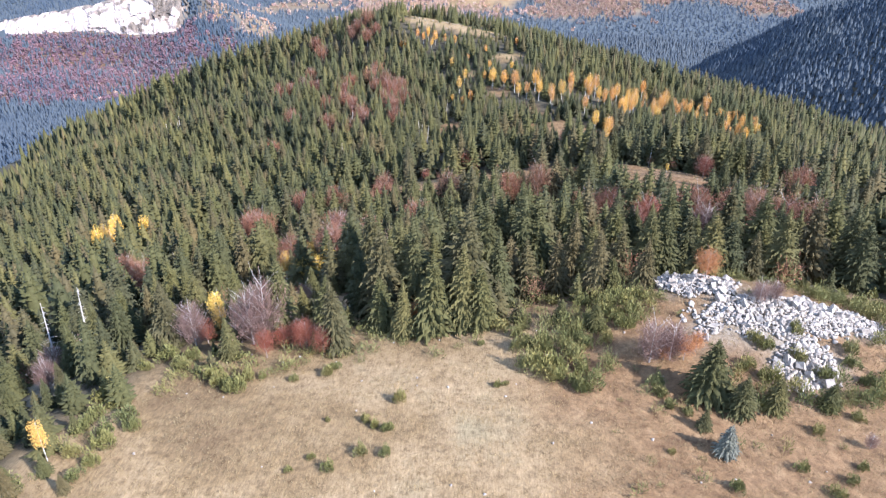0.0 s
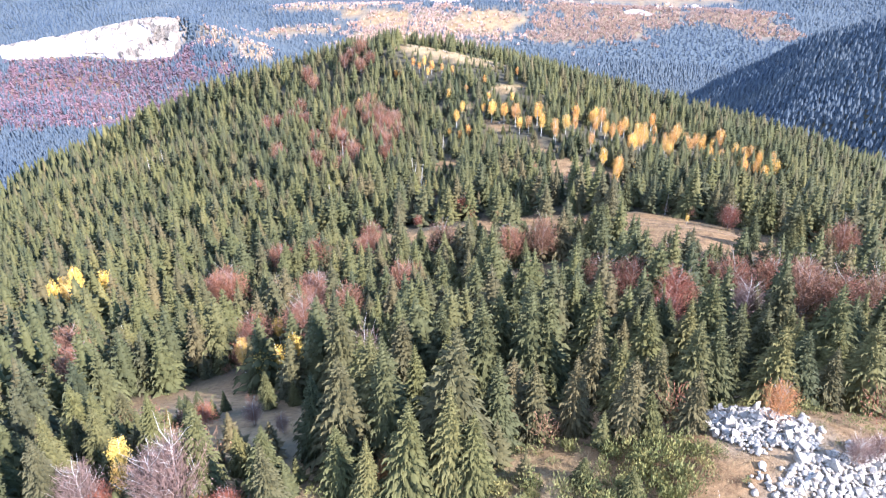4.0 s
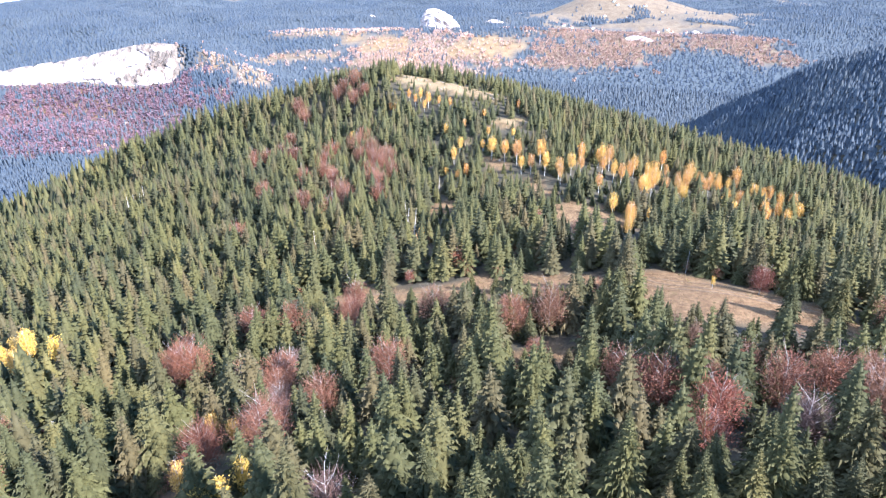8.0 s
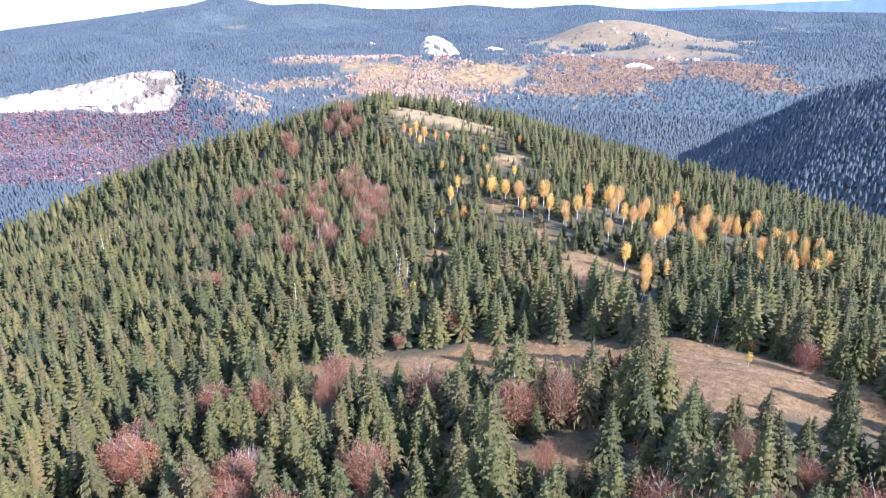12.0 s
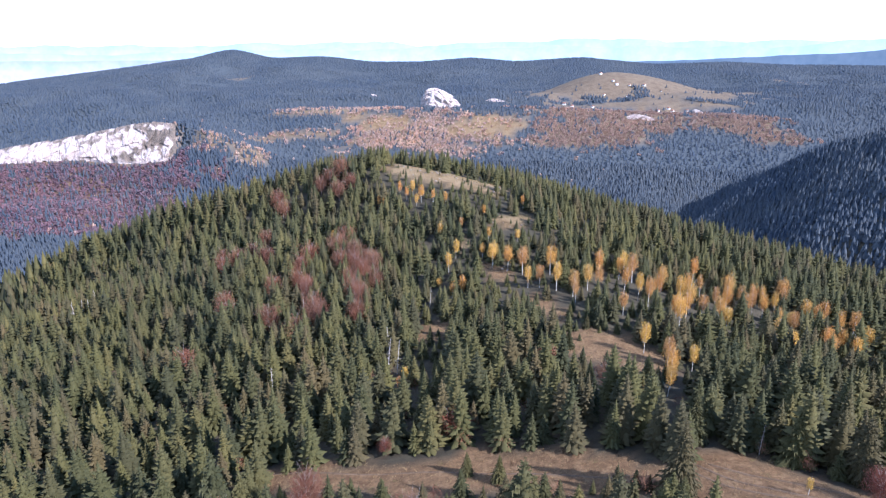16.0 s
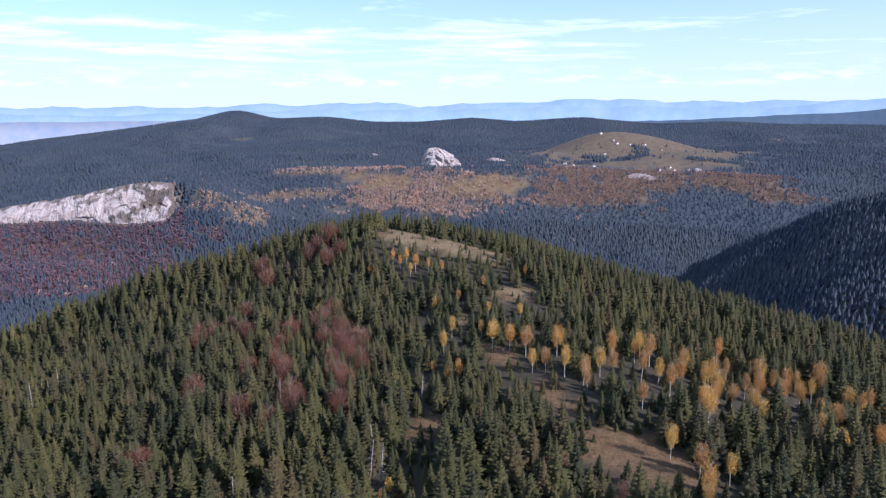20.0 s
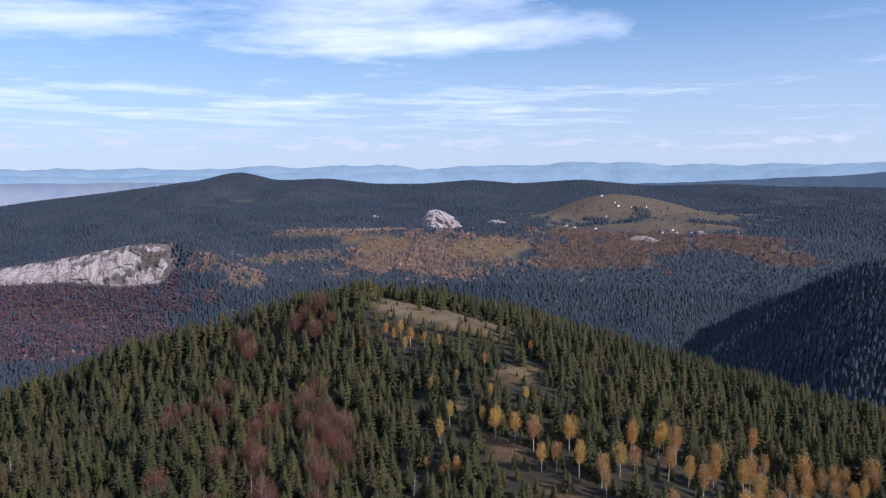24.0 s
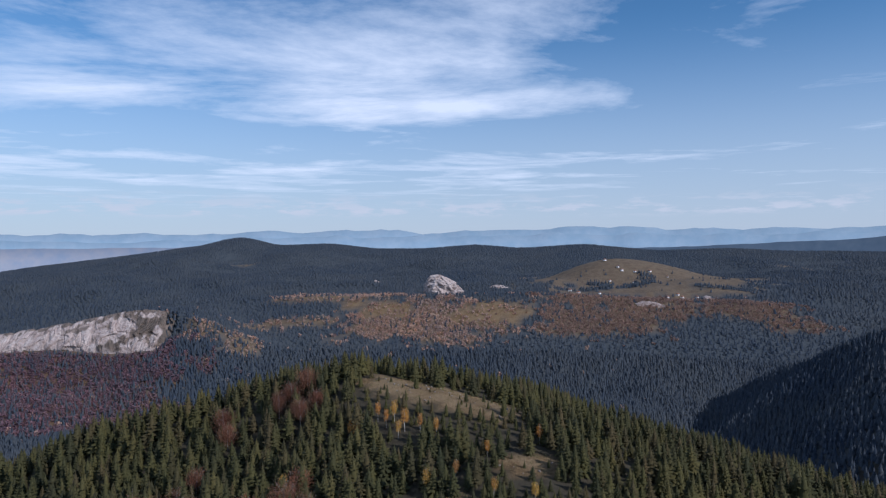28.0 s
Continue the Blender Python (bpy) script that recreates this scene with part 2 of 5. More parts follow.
def near_ridge(x, y):
    """The spur under the flight: a meadow knoll, a saddle, and the wooded hill with its bare top."""
    crest = along(y, (-500, -120, 60, 92, 120, 150, 200, 240, 285, 340, 410, 474, 515, 555, 580, 630, 720, 850, 1050, 1300),
                  (-60, 22, 29, 29, 22, 14, 1, -2, -9, -14, -11, -3, 5, 13, 10, -14, -62, -120, -200, -260))
    mid = along(y, (-200, 60, 120, 240, 340, 410, 474, 515, 555, 650, 900), (10, 10, 40, 70, 45, 35, 15, -12, -72, -70, -40))
    d = mid - x
    left, right = np.maximum(d, 0), np.maximum(-d, 0)
    slope = along(y, (-100, 60, 140, 240, 400, 560, 800), (0.02, 0.02, 0.20, 0.195, 0.20, 0.21, 0.3))
    slope_r = along(y, (-100, 60, 140, 240, 400, 560, 800), (0.03, 0.04, 0.10, 0.16, 0.24, 0.26, 0.3))
    z = crest - slope * (np.sqrt(left ** 2 + 900) - 30) - slope_r * (np.sqrt(right ** 2 + 900) - 30)
    z = z - 0.0006 * np.maximum(left - 90, 0) ** 1.8 * smooth((left - 90) / 200) - 0.0005 * np.maximum(right - 120, 0) ** 1.8
    z = z - 0.125 * np.maximum(left - 34, 0) * smooth((y - 430) / 110)
    z = z - 16 * smooth((-x - 54) / 50) * smooth((150 - y) / 60)
    z = z + 6.5 * np.exp(-((x - 40) / 24) ** 2 - ((y - 98) / 15) ** 2)  # the stony shelf
    z = z + 20 * np.exp(-((x - 22) / 48) ** 2 - ((y - 655) / 52) ** 2)  # far shoulder
    return z + 0.9 * wave(x, y, 60, 1) * smooth((y - 80) / 80)


def far_land(x, y):
    floor = -235 + 150 * smooth((y - 1500) / 900) - 60 * smooth((y - 2900) / 500) + 12 * wave(x, y, 700, 2) + 11 * wave(x, y, 330, 5)
    floor = floor - 120 * smooth((np.abs(x + 100) - 1800) / 1500)
    # dark wooded spur that runs away on the right, its steep flank turned from the sun
    s, d = (x - 422) * 0.33 - (y - 1640) * 0.944, (x - 422) * 0.944 + (y - 1640) * 0.33
    top = along(s, (-300, 0, 200, 400, 560, 700, 850, 1200), (-470, -295, -182, -76, -18, 35, 70, 130))
    z = higher(floor, top - 0.60 * (np.sqrt(np.minimum(d, 0) ** 2 + 40 ** 2) - 40) - 0.42 * np.maximum(d, 0) + 5 * wave(x, y, 230, 7), 25)
    # broad middle ridge with the autumn slope
    top = along(x, (-2600, -1500, -900, -560, 80, 400, 800, 1100, 1800), (-190, -150, -110, -92, -84, -98, -120, -180, -260))
    d = y - 2060
    z = higher(z, top - 0.26 * np.maximum(-d, 0) - 0.12 * np.maximum(d, 0), 30)
    # hill with the rock wall
    top = along(x, (-2200, -1500, -1250, -1050, -860, -780, -600, -300), (-230, -190, -158, -125, -88, -94, -150, -280))
    fall = along(x, (-1500, -1250, -1050, -870, -790, -710, -660), (18, 28, 48, 92, 78, 16, 0))
    d = y - 1690
    z = higher(z, top - 0.10 * np.maximum(d, 0) - fall * smooth(-d / 26) - 0.30 * np.maximum(-d - 26, 0), 8)
    # bare hill with the hamlet
    d = np.sqrt(((x - 430) / np.where(x > 430, 430, 300)) ** 2 + ((y - 2760) / 270) ** 2)
    z = higher(z, -10 - 105 * d ** 1.6, 20)
    # long far ridge
    top = along(x, (-4500, -2926, -2232, -1900, -1690, -1476, -1270, -960, -700, -440, -150, 85, 440, 830, 1180, 1500, 2300, 4500),
                (-200, -125, -52, -9, 16, 68, 18, 25, -3, -6, 19, 0, 19, -18, -6, -18, -30, -60))
    top = top + 3 * wave(x, y, 900, 5)
    d = y - 3800
    top = top + (24 * wave(x, y, 620, 4) + 9 * wave(x, y, 270, 6)) * smooth((3650 - y) / 300) * smooth((y - 2850) / 250) * (1 - np.exp(-((x - 480) / 480) ** 2))
    return higher(z, top - 0.17 * (np.sqrt(d ** 2 + 120 ** 2) - 120), 30)


def ground_z(x, y):
    x, y = np.asarray(x, float), np.asarray(y, float)
    return higher(near_ridge(x, y), far_land(x, y), 25)


# ---------------------------------------------------------------- ground
def sheet(lo, hi, fine_lo, fine_hi, step, grow):
    out = list(np.arange(fine_lo, fine_hi, step))
    s, v = step, fine_hi
    while v < hi:
        out.append(v)
        s *= grow
        v += min(s, 70)
    out.append(hi)
    s, v = step, fine_lo - step
    while v > lo:
        out.insert(0, v)
        s *= grow
        v -= min(s, 70)
    out.insert(0, lo)
    return np.array(out)


def grid_mesh(name, X, Y, Z):
    ny, nx = X.shape
    me = bpy.data.meshes.new(name)
    co = np.stack([X, Y, Z], -1).reshape(-1, 3)
    i = (np.arange(ny - 1)[:, None] * nx + np.arange(nx - 1)[None]).ravel()
    quads = np.stack([i, i + 1, i + nx + 1, i + nx], 1)
    me.vertices.add(len(co))
    me.vertices.foreach_set("co", co.ravel())
    me.loops.add(quads.size)
    me.loops.foreach_set("vertex_index", quads.ravel())
    me.polygons.add(len(quads))
    me.polygons.foreach_set("loop_start", np.arange(len(quads)) * 4)
    me.polygons.foreach_set("use_smooth", np.ones(len(quads), bool))
    me.update()
    me.validate()
    return me


def soup(name, co, tris, mat, tone=None, soft=False):
    """A mesh from arrays of corners and triangles."""
    me = bpy.data.meshes.new(name)
    me.vertices.add(len(co))
    me.vertices.foreach_set("co", np.asarray(co, np.float32).ravel())
    me.loops.add(tris.size)
    me.loops.foreach_set("vertex_index", np.asarray(tris, np.int32).ravel())
    me.polygons.add(len(tris))
    me.polygons.foreach_set("loop_start", np.arange(len(tris), dtype=np.int32) * 3)
    if soft:
        me.polygons.foreach_set("use_smooth", np.ones(len(tris), bool))
    if tone is not None:
        a = me.attributes.new("tone", "FLOAT", "POINT")
        a.data.foreach_set("value", np.asarray(tone, np.float32))
    me.update()
    me.materials.append(mat)
    return me


def meadow_edge(x):
    """How far the first meadow reaches before the wood begins."""
    return along(x, (-80, -60, -52, -48, -40, -20, 0, 14, 24, 45, 70, 110), (20, 40, 62, 76, 78, 84, 88, 98, 100, 103.5, 102, 98))


def oval(x, y, cx, cy, rx, ry, turn):
    c, s = math.cos(radians(turn)), math.sin(radians(turn))
    u, v = ((x - cx) * c + (y - cy) * s) / rx, (-(x - cx) * s + (y - cy) * c) / ry
    return 1 - np.sqrt(u * u + v * v)


# the glades: middle, half axes, turn in degrees
GLADES = [(72, 243, 31, 11, -26), (-12, 267, 54, 5.5, -9), (68, 236, 24, 9, -14), (58, 260, 12, 7, 0), (16, 267, 26, 6.5, -16), (15, 209, 11, 6, 0), (42, 340, 18, 13, -38), (50, 322, 9, 5, 0), (21, 378, 14, 4.5, 118),
          (1, 417, 13, 5, 118), (-25, 365, 10, 7, 40), (11, 473, 14, 8, -10), (-40, 534, 46, 6.5, -28), (-33, 546, 46, 7, -28), (-14, 550, 26, 7, -24), (-168, 374, 6, 5, 0),
          (-211, 439, 6, 5, 0), (-145, 296, 5, 5, 0), (-66, 134, 15, 8, 25), (-38, 113, 13, 4.5, 10), (-47, 133, 10, 5, 0), (-17, 450, 7, 4, 60)]
FAR_OPEN = [(480, 2640, 430, 400, 0), (400, 2235, 330, 60, 0), (240, 2120, 130, 50, 0), (-20, 1920, 110, 90, 0), (-420, 2090, 120, 45, 5), (-478, 2976, 70, 40, 0), (1330, 3270, 90, 45, 0),
            (-1218, 3204, 60, 40, 0), (-330, 1960, 120, 60, -20)]
AUTUMN_AT = [(330, 2075, 260, 110, 0), (640, 2060, 160, 90, 0), (-180, 1880, 250, 150, 5), (-470, 2090, 200, 100, 0), (235, 1890, 185, 110, 0), (400, 1985, 140, 55, 0), (700, 1965, 120, 80, -15), (-690, 1670, 50, 65, 0),
             (-595, 1640, 60, 55, 0), (-540, 1855, 150, 40, 10)]
WINE_AT = [(-980, 1510, 330, 150, 0), (-900, 1290, 230, 110, 0), (-800, 1380, 170, 90, 0), (-640, 1330, 110, 50, 0)]


def within(x, y, ovals, size):
    o = np.full(np.shape(x), -9.0)
    for g in ovals:
        o = np.maximum(o, oval(x, y, *g))
    return o + 0.30 * wave(x, y, size, 3) + 0.2 * wave(x, y, size * 0.4, 8)


def openness(x, y):
    """Above 0 in the open, below 0 in the wood."""
    ragged = 0.12 * wave(x, y, 13, 4) + 0.08 * wave(x, y, 5.5, 7)
    o = (meadow_edge(x) - y) / 25 + ragged
    for g in GLADES:
        o = np.maximum(o, np.maximum(oval(x, y, *g), oval(x, y + (4 if g[1] < 300 else 0), *g)) + ragged)
    return o


def stunted(x, y):
    """The trees that stand before a glade are young and low."""
    o = np.full(np.shape(x), -9.0)
    for g in GLADES:
        o = np.maximum(o, np.maximum(oval(x, y + 12, *g), oval(x, y + 22, *g)))
    return 1 - 0.5 * smooth((o + 0.25) / 0.3)


def stony(x, y):
    o = np.maximum(oval(x, y, 47, 90.5, 15, 5.0, 10), oval(x, y, 35, 99, 7, 5.5, -40))
    o = np.maximum(o, np.maximum(oval(x, y, 47, 81, 4.5, 6, -25), oval(x, y, 59, 92, 5, 4, 0)) - 0.05)
    return o + 0.28 * wave(x, y, 7, 2) + 0.15 * wave(x, y, 3, 6)


gx = sheet(-5000, 5000, -230, 190, 5.6, 1.055)
gy = sheet(-900, 5100, -20, 600, 5.6, 1.04)
GX, GY = np.meshgrid(gx, gy)
GZ = ground_z(GX, GY)

GRASS, nodes, links, b = material("dry_grass", 0.9, 0.15)
geo = nodes.new("ShaderNodeNewGeometry")
base = ramp(nodes, [(0.30, (0.115, 0.078, 0.043)), (0.44, (0.168, 0.120, 0.066)), (0.56, (0.222, 0.166, 0.100)), (0.70, (0.200, 0.165, 0.103))])
links.new(speck(nodes, links, geo.outputs["Position"], 0.05, 7, 0.68), base.inputs[0])
tuft = ramp(nodes, [(0.32, (0.62, 0.58, 0.54)), (0.68, (1.3, 1.26, 1.2))])
reed = nodes.new("ShaderNodeMapping")
reed.inputs["Scale"].default_value, reed.inputs["Rotation"].default_value = (5.0, 1.1, 1.0), (0, 0, 0.25)
links.new(geo.outputs["Position"], reed.inputs[0])
links.new(speck(nodes, links, reed.outputs[0], 0.9, 6, 0.7), tuft.inputs[0])
clump = ramp(nodes, [(0.36, (0.52, 0.47, 0.42)), (0.48, (0.95, 0.93, 0.9)), (0.66, (1.28, 1.25, 1.2))])
links.new(speck(nodes, links, geo.outputs["Position"], 0.85, 8, 0.75), clump.inputs[0])
col = blend(nodes, links, 0.8, base.outputs[0], tuft.outputs[0], "MULTIPLY")
at = nodes.new("ShaderNodeAttribute")
at.attribute_name = "wood"
litter = ramp(nodes, [(0.3, (0.04, 0.034, 0.024)), (0.7, (0.07, 0.06, 0.04))])
links.new(speck(nodes, links, geo.outputs["Position"], 0.3, 5), litter.inputs[0])
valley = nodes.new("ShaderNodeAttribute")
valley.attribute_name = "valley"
# far wood floor: same haze-blue painted in as on the far needles
hazed_floor = ramp(nodes, [(0.3, (0.046, 0.056, 0.066)), (0.7, (0.066, 0.076, 0.084))])
links.new(speck(nodes, links, geo.outputs["Position"], 0.04, 5), hazed_floor.inputs[0])
floor_tone = blend(nodes, links, valley.outputs["Fac"], litter.outputs[0], hazed_floor.outputs[0])
heath = nodes.new("ShaderNodeAttribute")
heath.attribute_name = "heath"
brown = ramp(nodes, [(0.3, (0.072, 0.041, 0.023)), (0.5, (0.142, 0.086, 0.045)), (0.7, (0.215, 0.142, 0.080))])
links.new(speck(nodes, links, geo.outputs["Position"], 0.35, 8, 0.75), brown.inputs[0])
col = blend(nodes, links, heath.outputs["Fac"], col, brown.outputs[0])
col = blend(nodes, links, 0.8, col, clump.outputs[0], "MULTIPLY")
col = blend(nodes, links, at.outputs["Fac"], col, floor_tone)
gravel = nodes.new("ShaderNodeAttribute")
gravel.attribute_name = "gravel"
pale = ramp(nodes, [(0.35, (0.12, 0.09, 0.06)), (0.6, (0.22, 0.19, 0.155))])
links.new(speck(nodes, links, geo.outputs["Position"], 1.4, 6, 0.75), pale.inputs[0])
col = blend(nodes, links, gravel.outputs["Fac"], col, pale.outputs[0])
links.new(col, b.inputs["Base Color"])
bump = nodes.new("ShaderNodeBump")
bump.inputs["Strength"].default_value, bump.inputs["Distance"].default_value = 0.6, 0.35
links.new(speck(nodes, links, geo.outputs["Position"], 2.2, 5, 0.7), bump.inputs["Height"])
links.new(bump.outputs[0], b.inputs["Normal"])

me = grid_mesh("ground", GX, GY, GZ)
wood = np.where(GY < 150, 1 - smooth((openness(GX, GY) + 0.75) / 0.5), 1 - smooth((openness(GX, GY) + 0.16) / 0.16))
wood = np.where(GY < 20, 0 * wood, wood)
far_part = GY > 900
wood[far_part] = np.maximum(0, 1 - smooth((within(GX, GY, FAR_OPEN, 160) + 0.1) / 0.2) * 0.66 - 0.75 * smooth(within(GX, GY, AUTUMN_AT, 160) / 0.3) - 0.8 * smooth((within(GX, GY, WINE_AT, 160) + 0.1) / 0.2))[far_part]
a = me.attributes.new("wood", "FLOAT", "POINT")
a.data.foreach_set("value", wood.ravel().astype(np.float32))
heath_at = smooth((GX - 1 + 9 * wave(GX, GY, 30, 5)) / 17) * (GY < 180) * 0.9
heath_at = np.where((GX < -20) & (GY > 105) & (GY <= 180), 0.6, heath_at)
heath_at = np.where((GY > 180) & (GY < 300), 0.95, np.where((GY >= 300) & (GY < 440), 0.8, heath_at))
heath_at = np.where(within(GX, GY, WINE_AT, 160) > -0.1, 1.0, heath_at)
heath_at = np.where(GY > 2150, 0.25, np.where((GY > 900) & (heath_at < 0.9), 0.25, heath_at))
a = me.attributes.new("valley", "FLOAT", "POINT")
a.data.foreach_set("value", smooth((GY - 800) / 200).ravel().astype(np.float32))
a = me.attributes.new("heath", "FLOAT", "POINT")
a.data.foreach_set("value", heath_at.ravel().astype(np.float32))
a = me.attributes.new("gravel", "FLOAT", "POINT")
a.data.foreach_set("value", smooth((stony(GX, GY) + 0.05) / 0.3).ravel().astype(np.float32))
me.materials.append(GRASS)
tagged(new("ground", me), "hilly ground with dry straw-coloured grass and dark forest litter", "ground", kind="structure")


# ---------------------------------------------------------------- trees
rng = np.random.default_rng(11)


def spruce_shape(whorls, per, sprays, seed, width=0.20, bare=0.05):
    """A spruce one metre tall: a closed, tapering heart, and whorls of drooping boughs over it, each with side sprays. Corners and triangles."""
    r = np.random.default_rng(seed)
    co, tri = [], []
    full = 0.88 + 0.16 * r.random()
    lean = r.random() * 6.28

    def girth(f):
        return width * (1 - f) ** full * (0.80 + 0.20 * min(1.0, f / 0.16)) + 0.004

    for w in range(whorls):
        f = (w + 0.5 + 0.5 * (r.random() - 0.5)) / whorls
        z = bare + (1 - bare) * f ** 0.95 + 0.02
        n = max(3, int(round(per * (1 - 0.5 * f))))
        start = r.random() * 6.28
        stage = 0.86 + 0.28 * r.random()
        for k in range(n):
            a = start + 6.283 * (k + 0.5 * (r.random() - 0.5)) / n
            L = girth(f) * stage * (0.74 + 0.5 * r.random()) * (1 + 0.12 * math.cos(a - lean))
            droop = L * (0.45 + 0.4 * r.random()) * (1 - 0.6 * f)
            up = 0.45 * L * f
            ca, sa = math.cos(a), math.sin(a)
            half = L * 1.6 / n
            tilt = half * (0.8 + 0.5 * r.random())

            def at(d, s, dz=0.0):
                e = -droop * d ** 1.4 + up * d + 0.16 * L * max(0.0, d - 0.75) * 2
                return (ca * d * L - sa * s, sa * d * L + ca * s, z + e + dz)

            i = len(co)
            co += [at(0.2, 0), at(0.66, half, -tilt), at(1.0, 0), at(0.66, -half, -tilt)]
            tri += [(i, i + 1, i + 2), (i, i + 2, i + 3)]
            for q in range(sprays):
                d = 0.36 + 0.5 * q / max(1, sprays - 1)
                for sgn in (-1, 1):
                    j = len(co)
                    out = half * (1.35 - 0.75 * (d - 0.36)) * (0.8 + 0.5 * r.random())
                    co += [at(d - 0.10, 0, 0.004), at(d + 0.09, sgn * 0.1 * half, 0.004), at(d + 0.24, sgn * out, -tilt * (0.9 + 0.7 * r.random()))]
                    tri.append((j, j + 1, j + 2))
    # the dense heart of the crown
    sides, rings = (8, (0.0, 0.3, 0.6, 0.84)) if sprays else (6, (0.0, 0.35, 0.72))
    i = len(co)
    for f in rings:
        for k in range(sides):
            a = 6.283 * k / sides
            q = girth(f) * (0.50 + 0.2 * r.random())
            co.append((math.cos(a) * q, math.sin(a) * q, bare + 0.01 + (0.95 - bare) * f))
    co.append((0, 0, 1.0))
    for m in range(len(rings) - 1):
        for k in range(sides):
            p, q = i + m * sides + k, i + m * sides + (k + 1) % sides
            tri += [(p, q, q + sides), (p, q + sides, p + sides)]
    top = i + (len(rings) - 1) * sides
    tri += [(top + k, top + (k + 1) % sides, i + len(rings) * sides) for k in range(sides)]
    return np.array(co), np.array(tri)


def far_shape(seed, sides=4, width=0.20, tiers=2):
    r = np.random.default_rng(seed)
    co, tri = [], []
    for t in range(tiers):
        z0, z1 = (0.04 + 0.42 * t, (0.70, 1.0)[t] if tiers == 2 else 1.0)
        w = width * (1 - 0.45 * t)
        i = len(co)
        for k in range(sides):
            a = 6.283 * (k + r.random() * 0.5) / sides
            q = w * (0.7 + 0.6 * r.random())
            co.append((math.cos(a) * q, math.sin(a) * q, z0 - 0.05 * r.random()))
        co.append((0, 0, z1))
        tri += [(i + k, i + (k + 1) % sides, i + sides) for k in range(sides)]
    return np.array(co), np.array(tri)


def puff_shape(seed, leaves, rx, rz, z0, size):
    """A loose crown of small leaf clumps in an uneven egg, one metre tall in all."""
    r = np.random.default_rng(seed)
    p = r.normal(size=(leaves, 3))
    p /= np.linalg.norm(p, axis=1)[:, None]
    lump = 1 + 0.22 * np.sin(p[:, 0] * 5 + seed) * np.cos(p[:, 2] * 4 + seed * 2) + 0.12 * r.normal(size=leaves)
    p *= (r.random(leaves) ** 0.28 * lump)[:, None]
    p = p * (rx, rx, rz) + (0, 0, z0)
    a, b2 = r.normal(size=(leaves, 3)), r.normal(size=(leaves, 3))
    a = a / np.linalg.norm(a, axis=1)[:, None] * size
    b2 = b2 / np.linalg.norm(b2, axis=1)[:, None] * size
    co = np.stack([p - a, p + b2, p + a - 0.4 * b2], 1).reshape(-1, 3)
    return co, np.arange(leaves * 3).reshape(-1, 3)


def stand(name, shapes, x, y, h, wide, mat, label, category, soft=False):
    """Many trees as one object: each a turned and scaled copy of one of the shapes."""
    z = ground_z(x, y) - 0.2
    which = rng.integers(0, len(shapes), len(x))
    turn = rng.random(len(x)) * 6.283
    tone = rng.random(len(x))
    cos, tris, tones, base = [], [], [], 0
    for k, (co, tri) in enumerate(shapes):
        m = which == k
        if not m.any():
            continue
        c, s = np.cos(turn[m])[:, None], np.sin(turn[m])[:, None]
        X = (co[None, :, 0] * c - co[None, :, 1] * s) * (h * wide)[m][:, None] + x[m][:, None]
        Y = (co[None, :, 0] * s + co[None, :, 1] * c) * (h * wide)[m][:, None] + y[m][:, None]
        Z = co[None, :, 2] * h[m][:, None] + z[m][:, None]
        cos.append(np.stack([X, Y, Z], -1).reshape(-1, 3))
        n = m.sum()
        tris.append((tri[None] + (np.arange(n) * len(co))[:, None, None]).reshape(-1, 3) + base)
        tones.append(np.repeat(tone[m], len(co)))
        base += n * len(co)
    me = soup(name, np.concatenate(cos), np.concatenate(tris), mat, np.concatenate(tones), soft)
    return tagged(new(name, me), label, category, kind="stuff")


def scatter(x0, x1, y0, y1, step, jitter=0.42):
    X, Y = np.meshgrid(np.arange(x0, x1, step), np.arange(y0, y1, step))
    X = X + (np.arange(X.shape[0]) % 2)[:, None] * step * 0.5
    X, Y = X + rng.uniform(-jitter, jitter, X.shape) * step, Y + rng.uniform(-jitter, jitter, X.shape) * step
    return X.ravel(), Y.ravel()


NEAR = [spruce_shape(36, 15, 2, 10 + k, width=(0.245, 0.27, 0.215, 0.25)[k]) for k in range(4)]
MID = [spruce_shape(19, 10, 2, 20 + k, width=0.215 + 0.018 * (k % 4)) for k in range(7)]
AFAR = [spruce_shape(17, 10, 1, 50 + k, width=0.23 + 0.018 * (k % 4)) for k in range(5)]
SIDE = [spruce_shape(11, 8, 0, 30 + k, width=0.245 + 0.02 * (k % 3)) for k in range(6)]
LOW = [spruce_shape(16, 10, 0, 40 + k, width=0.22 + 0.018 * (k % 4)) for k in range(8)]
FAR = [far_shape(60 + k) for k in range(6)]
SPECK = [far_shape(80 + k, sides=4, width=0.2, tiers=1) for k in range(4)]


# ---------------------------------------------------------------- tree builders
def part(name, me, parent, label=""):
    ob = new(name, me)
    ob.parent = parent
    return tagged(ob, label)


def thing(name, label, category, group=""):
    return tagged(new(name), label, category, group)


def stems(pieces, sides=4):
    """Tapered round-ish sticks: each from a to b with radii ra and rb."""
    co, tri = [], []
    for a, b2, ra, rb in pieces:
        a, b2 = Vector(a), Vector(b2)
        d = (b2 - a).normalized()
        u = d.orthogonal().normalized()
        v = d.cross(u)
        i = len(co)
        for q, r in ((a, ra), (b2, rb)):
            for k in range(sides):
                w = 6.283 * k / sides
                co.append(q + (u * math.cos(w) + v * math.sin(w)) * r)
        for k in range(sides):
            n = (k + 1) % sides
            tri += [(i + k, i + n, i + sides + n), (i + k, i + sides + n, i + sides + k)]
    return np.array([tuple(c) for c in co]), np.array(tri)


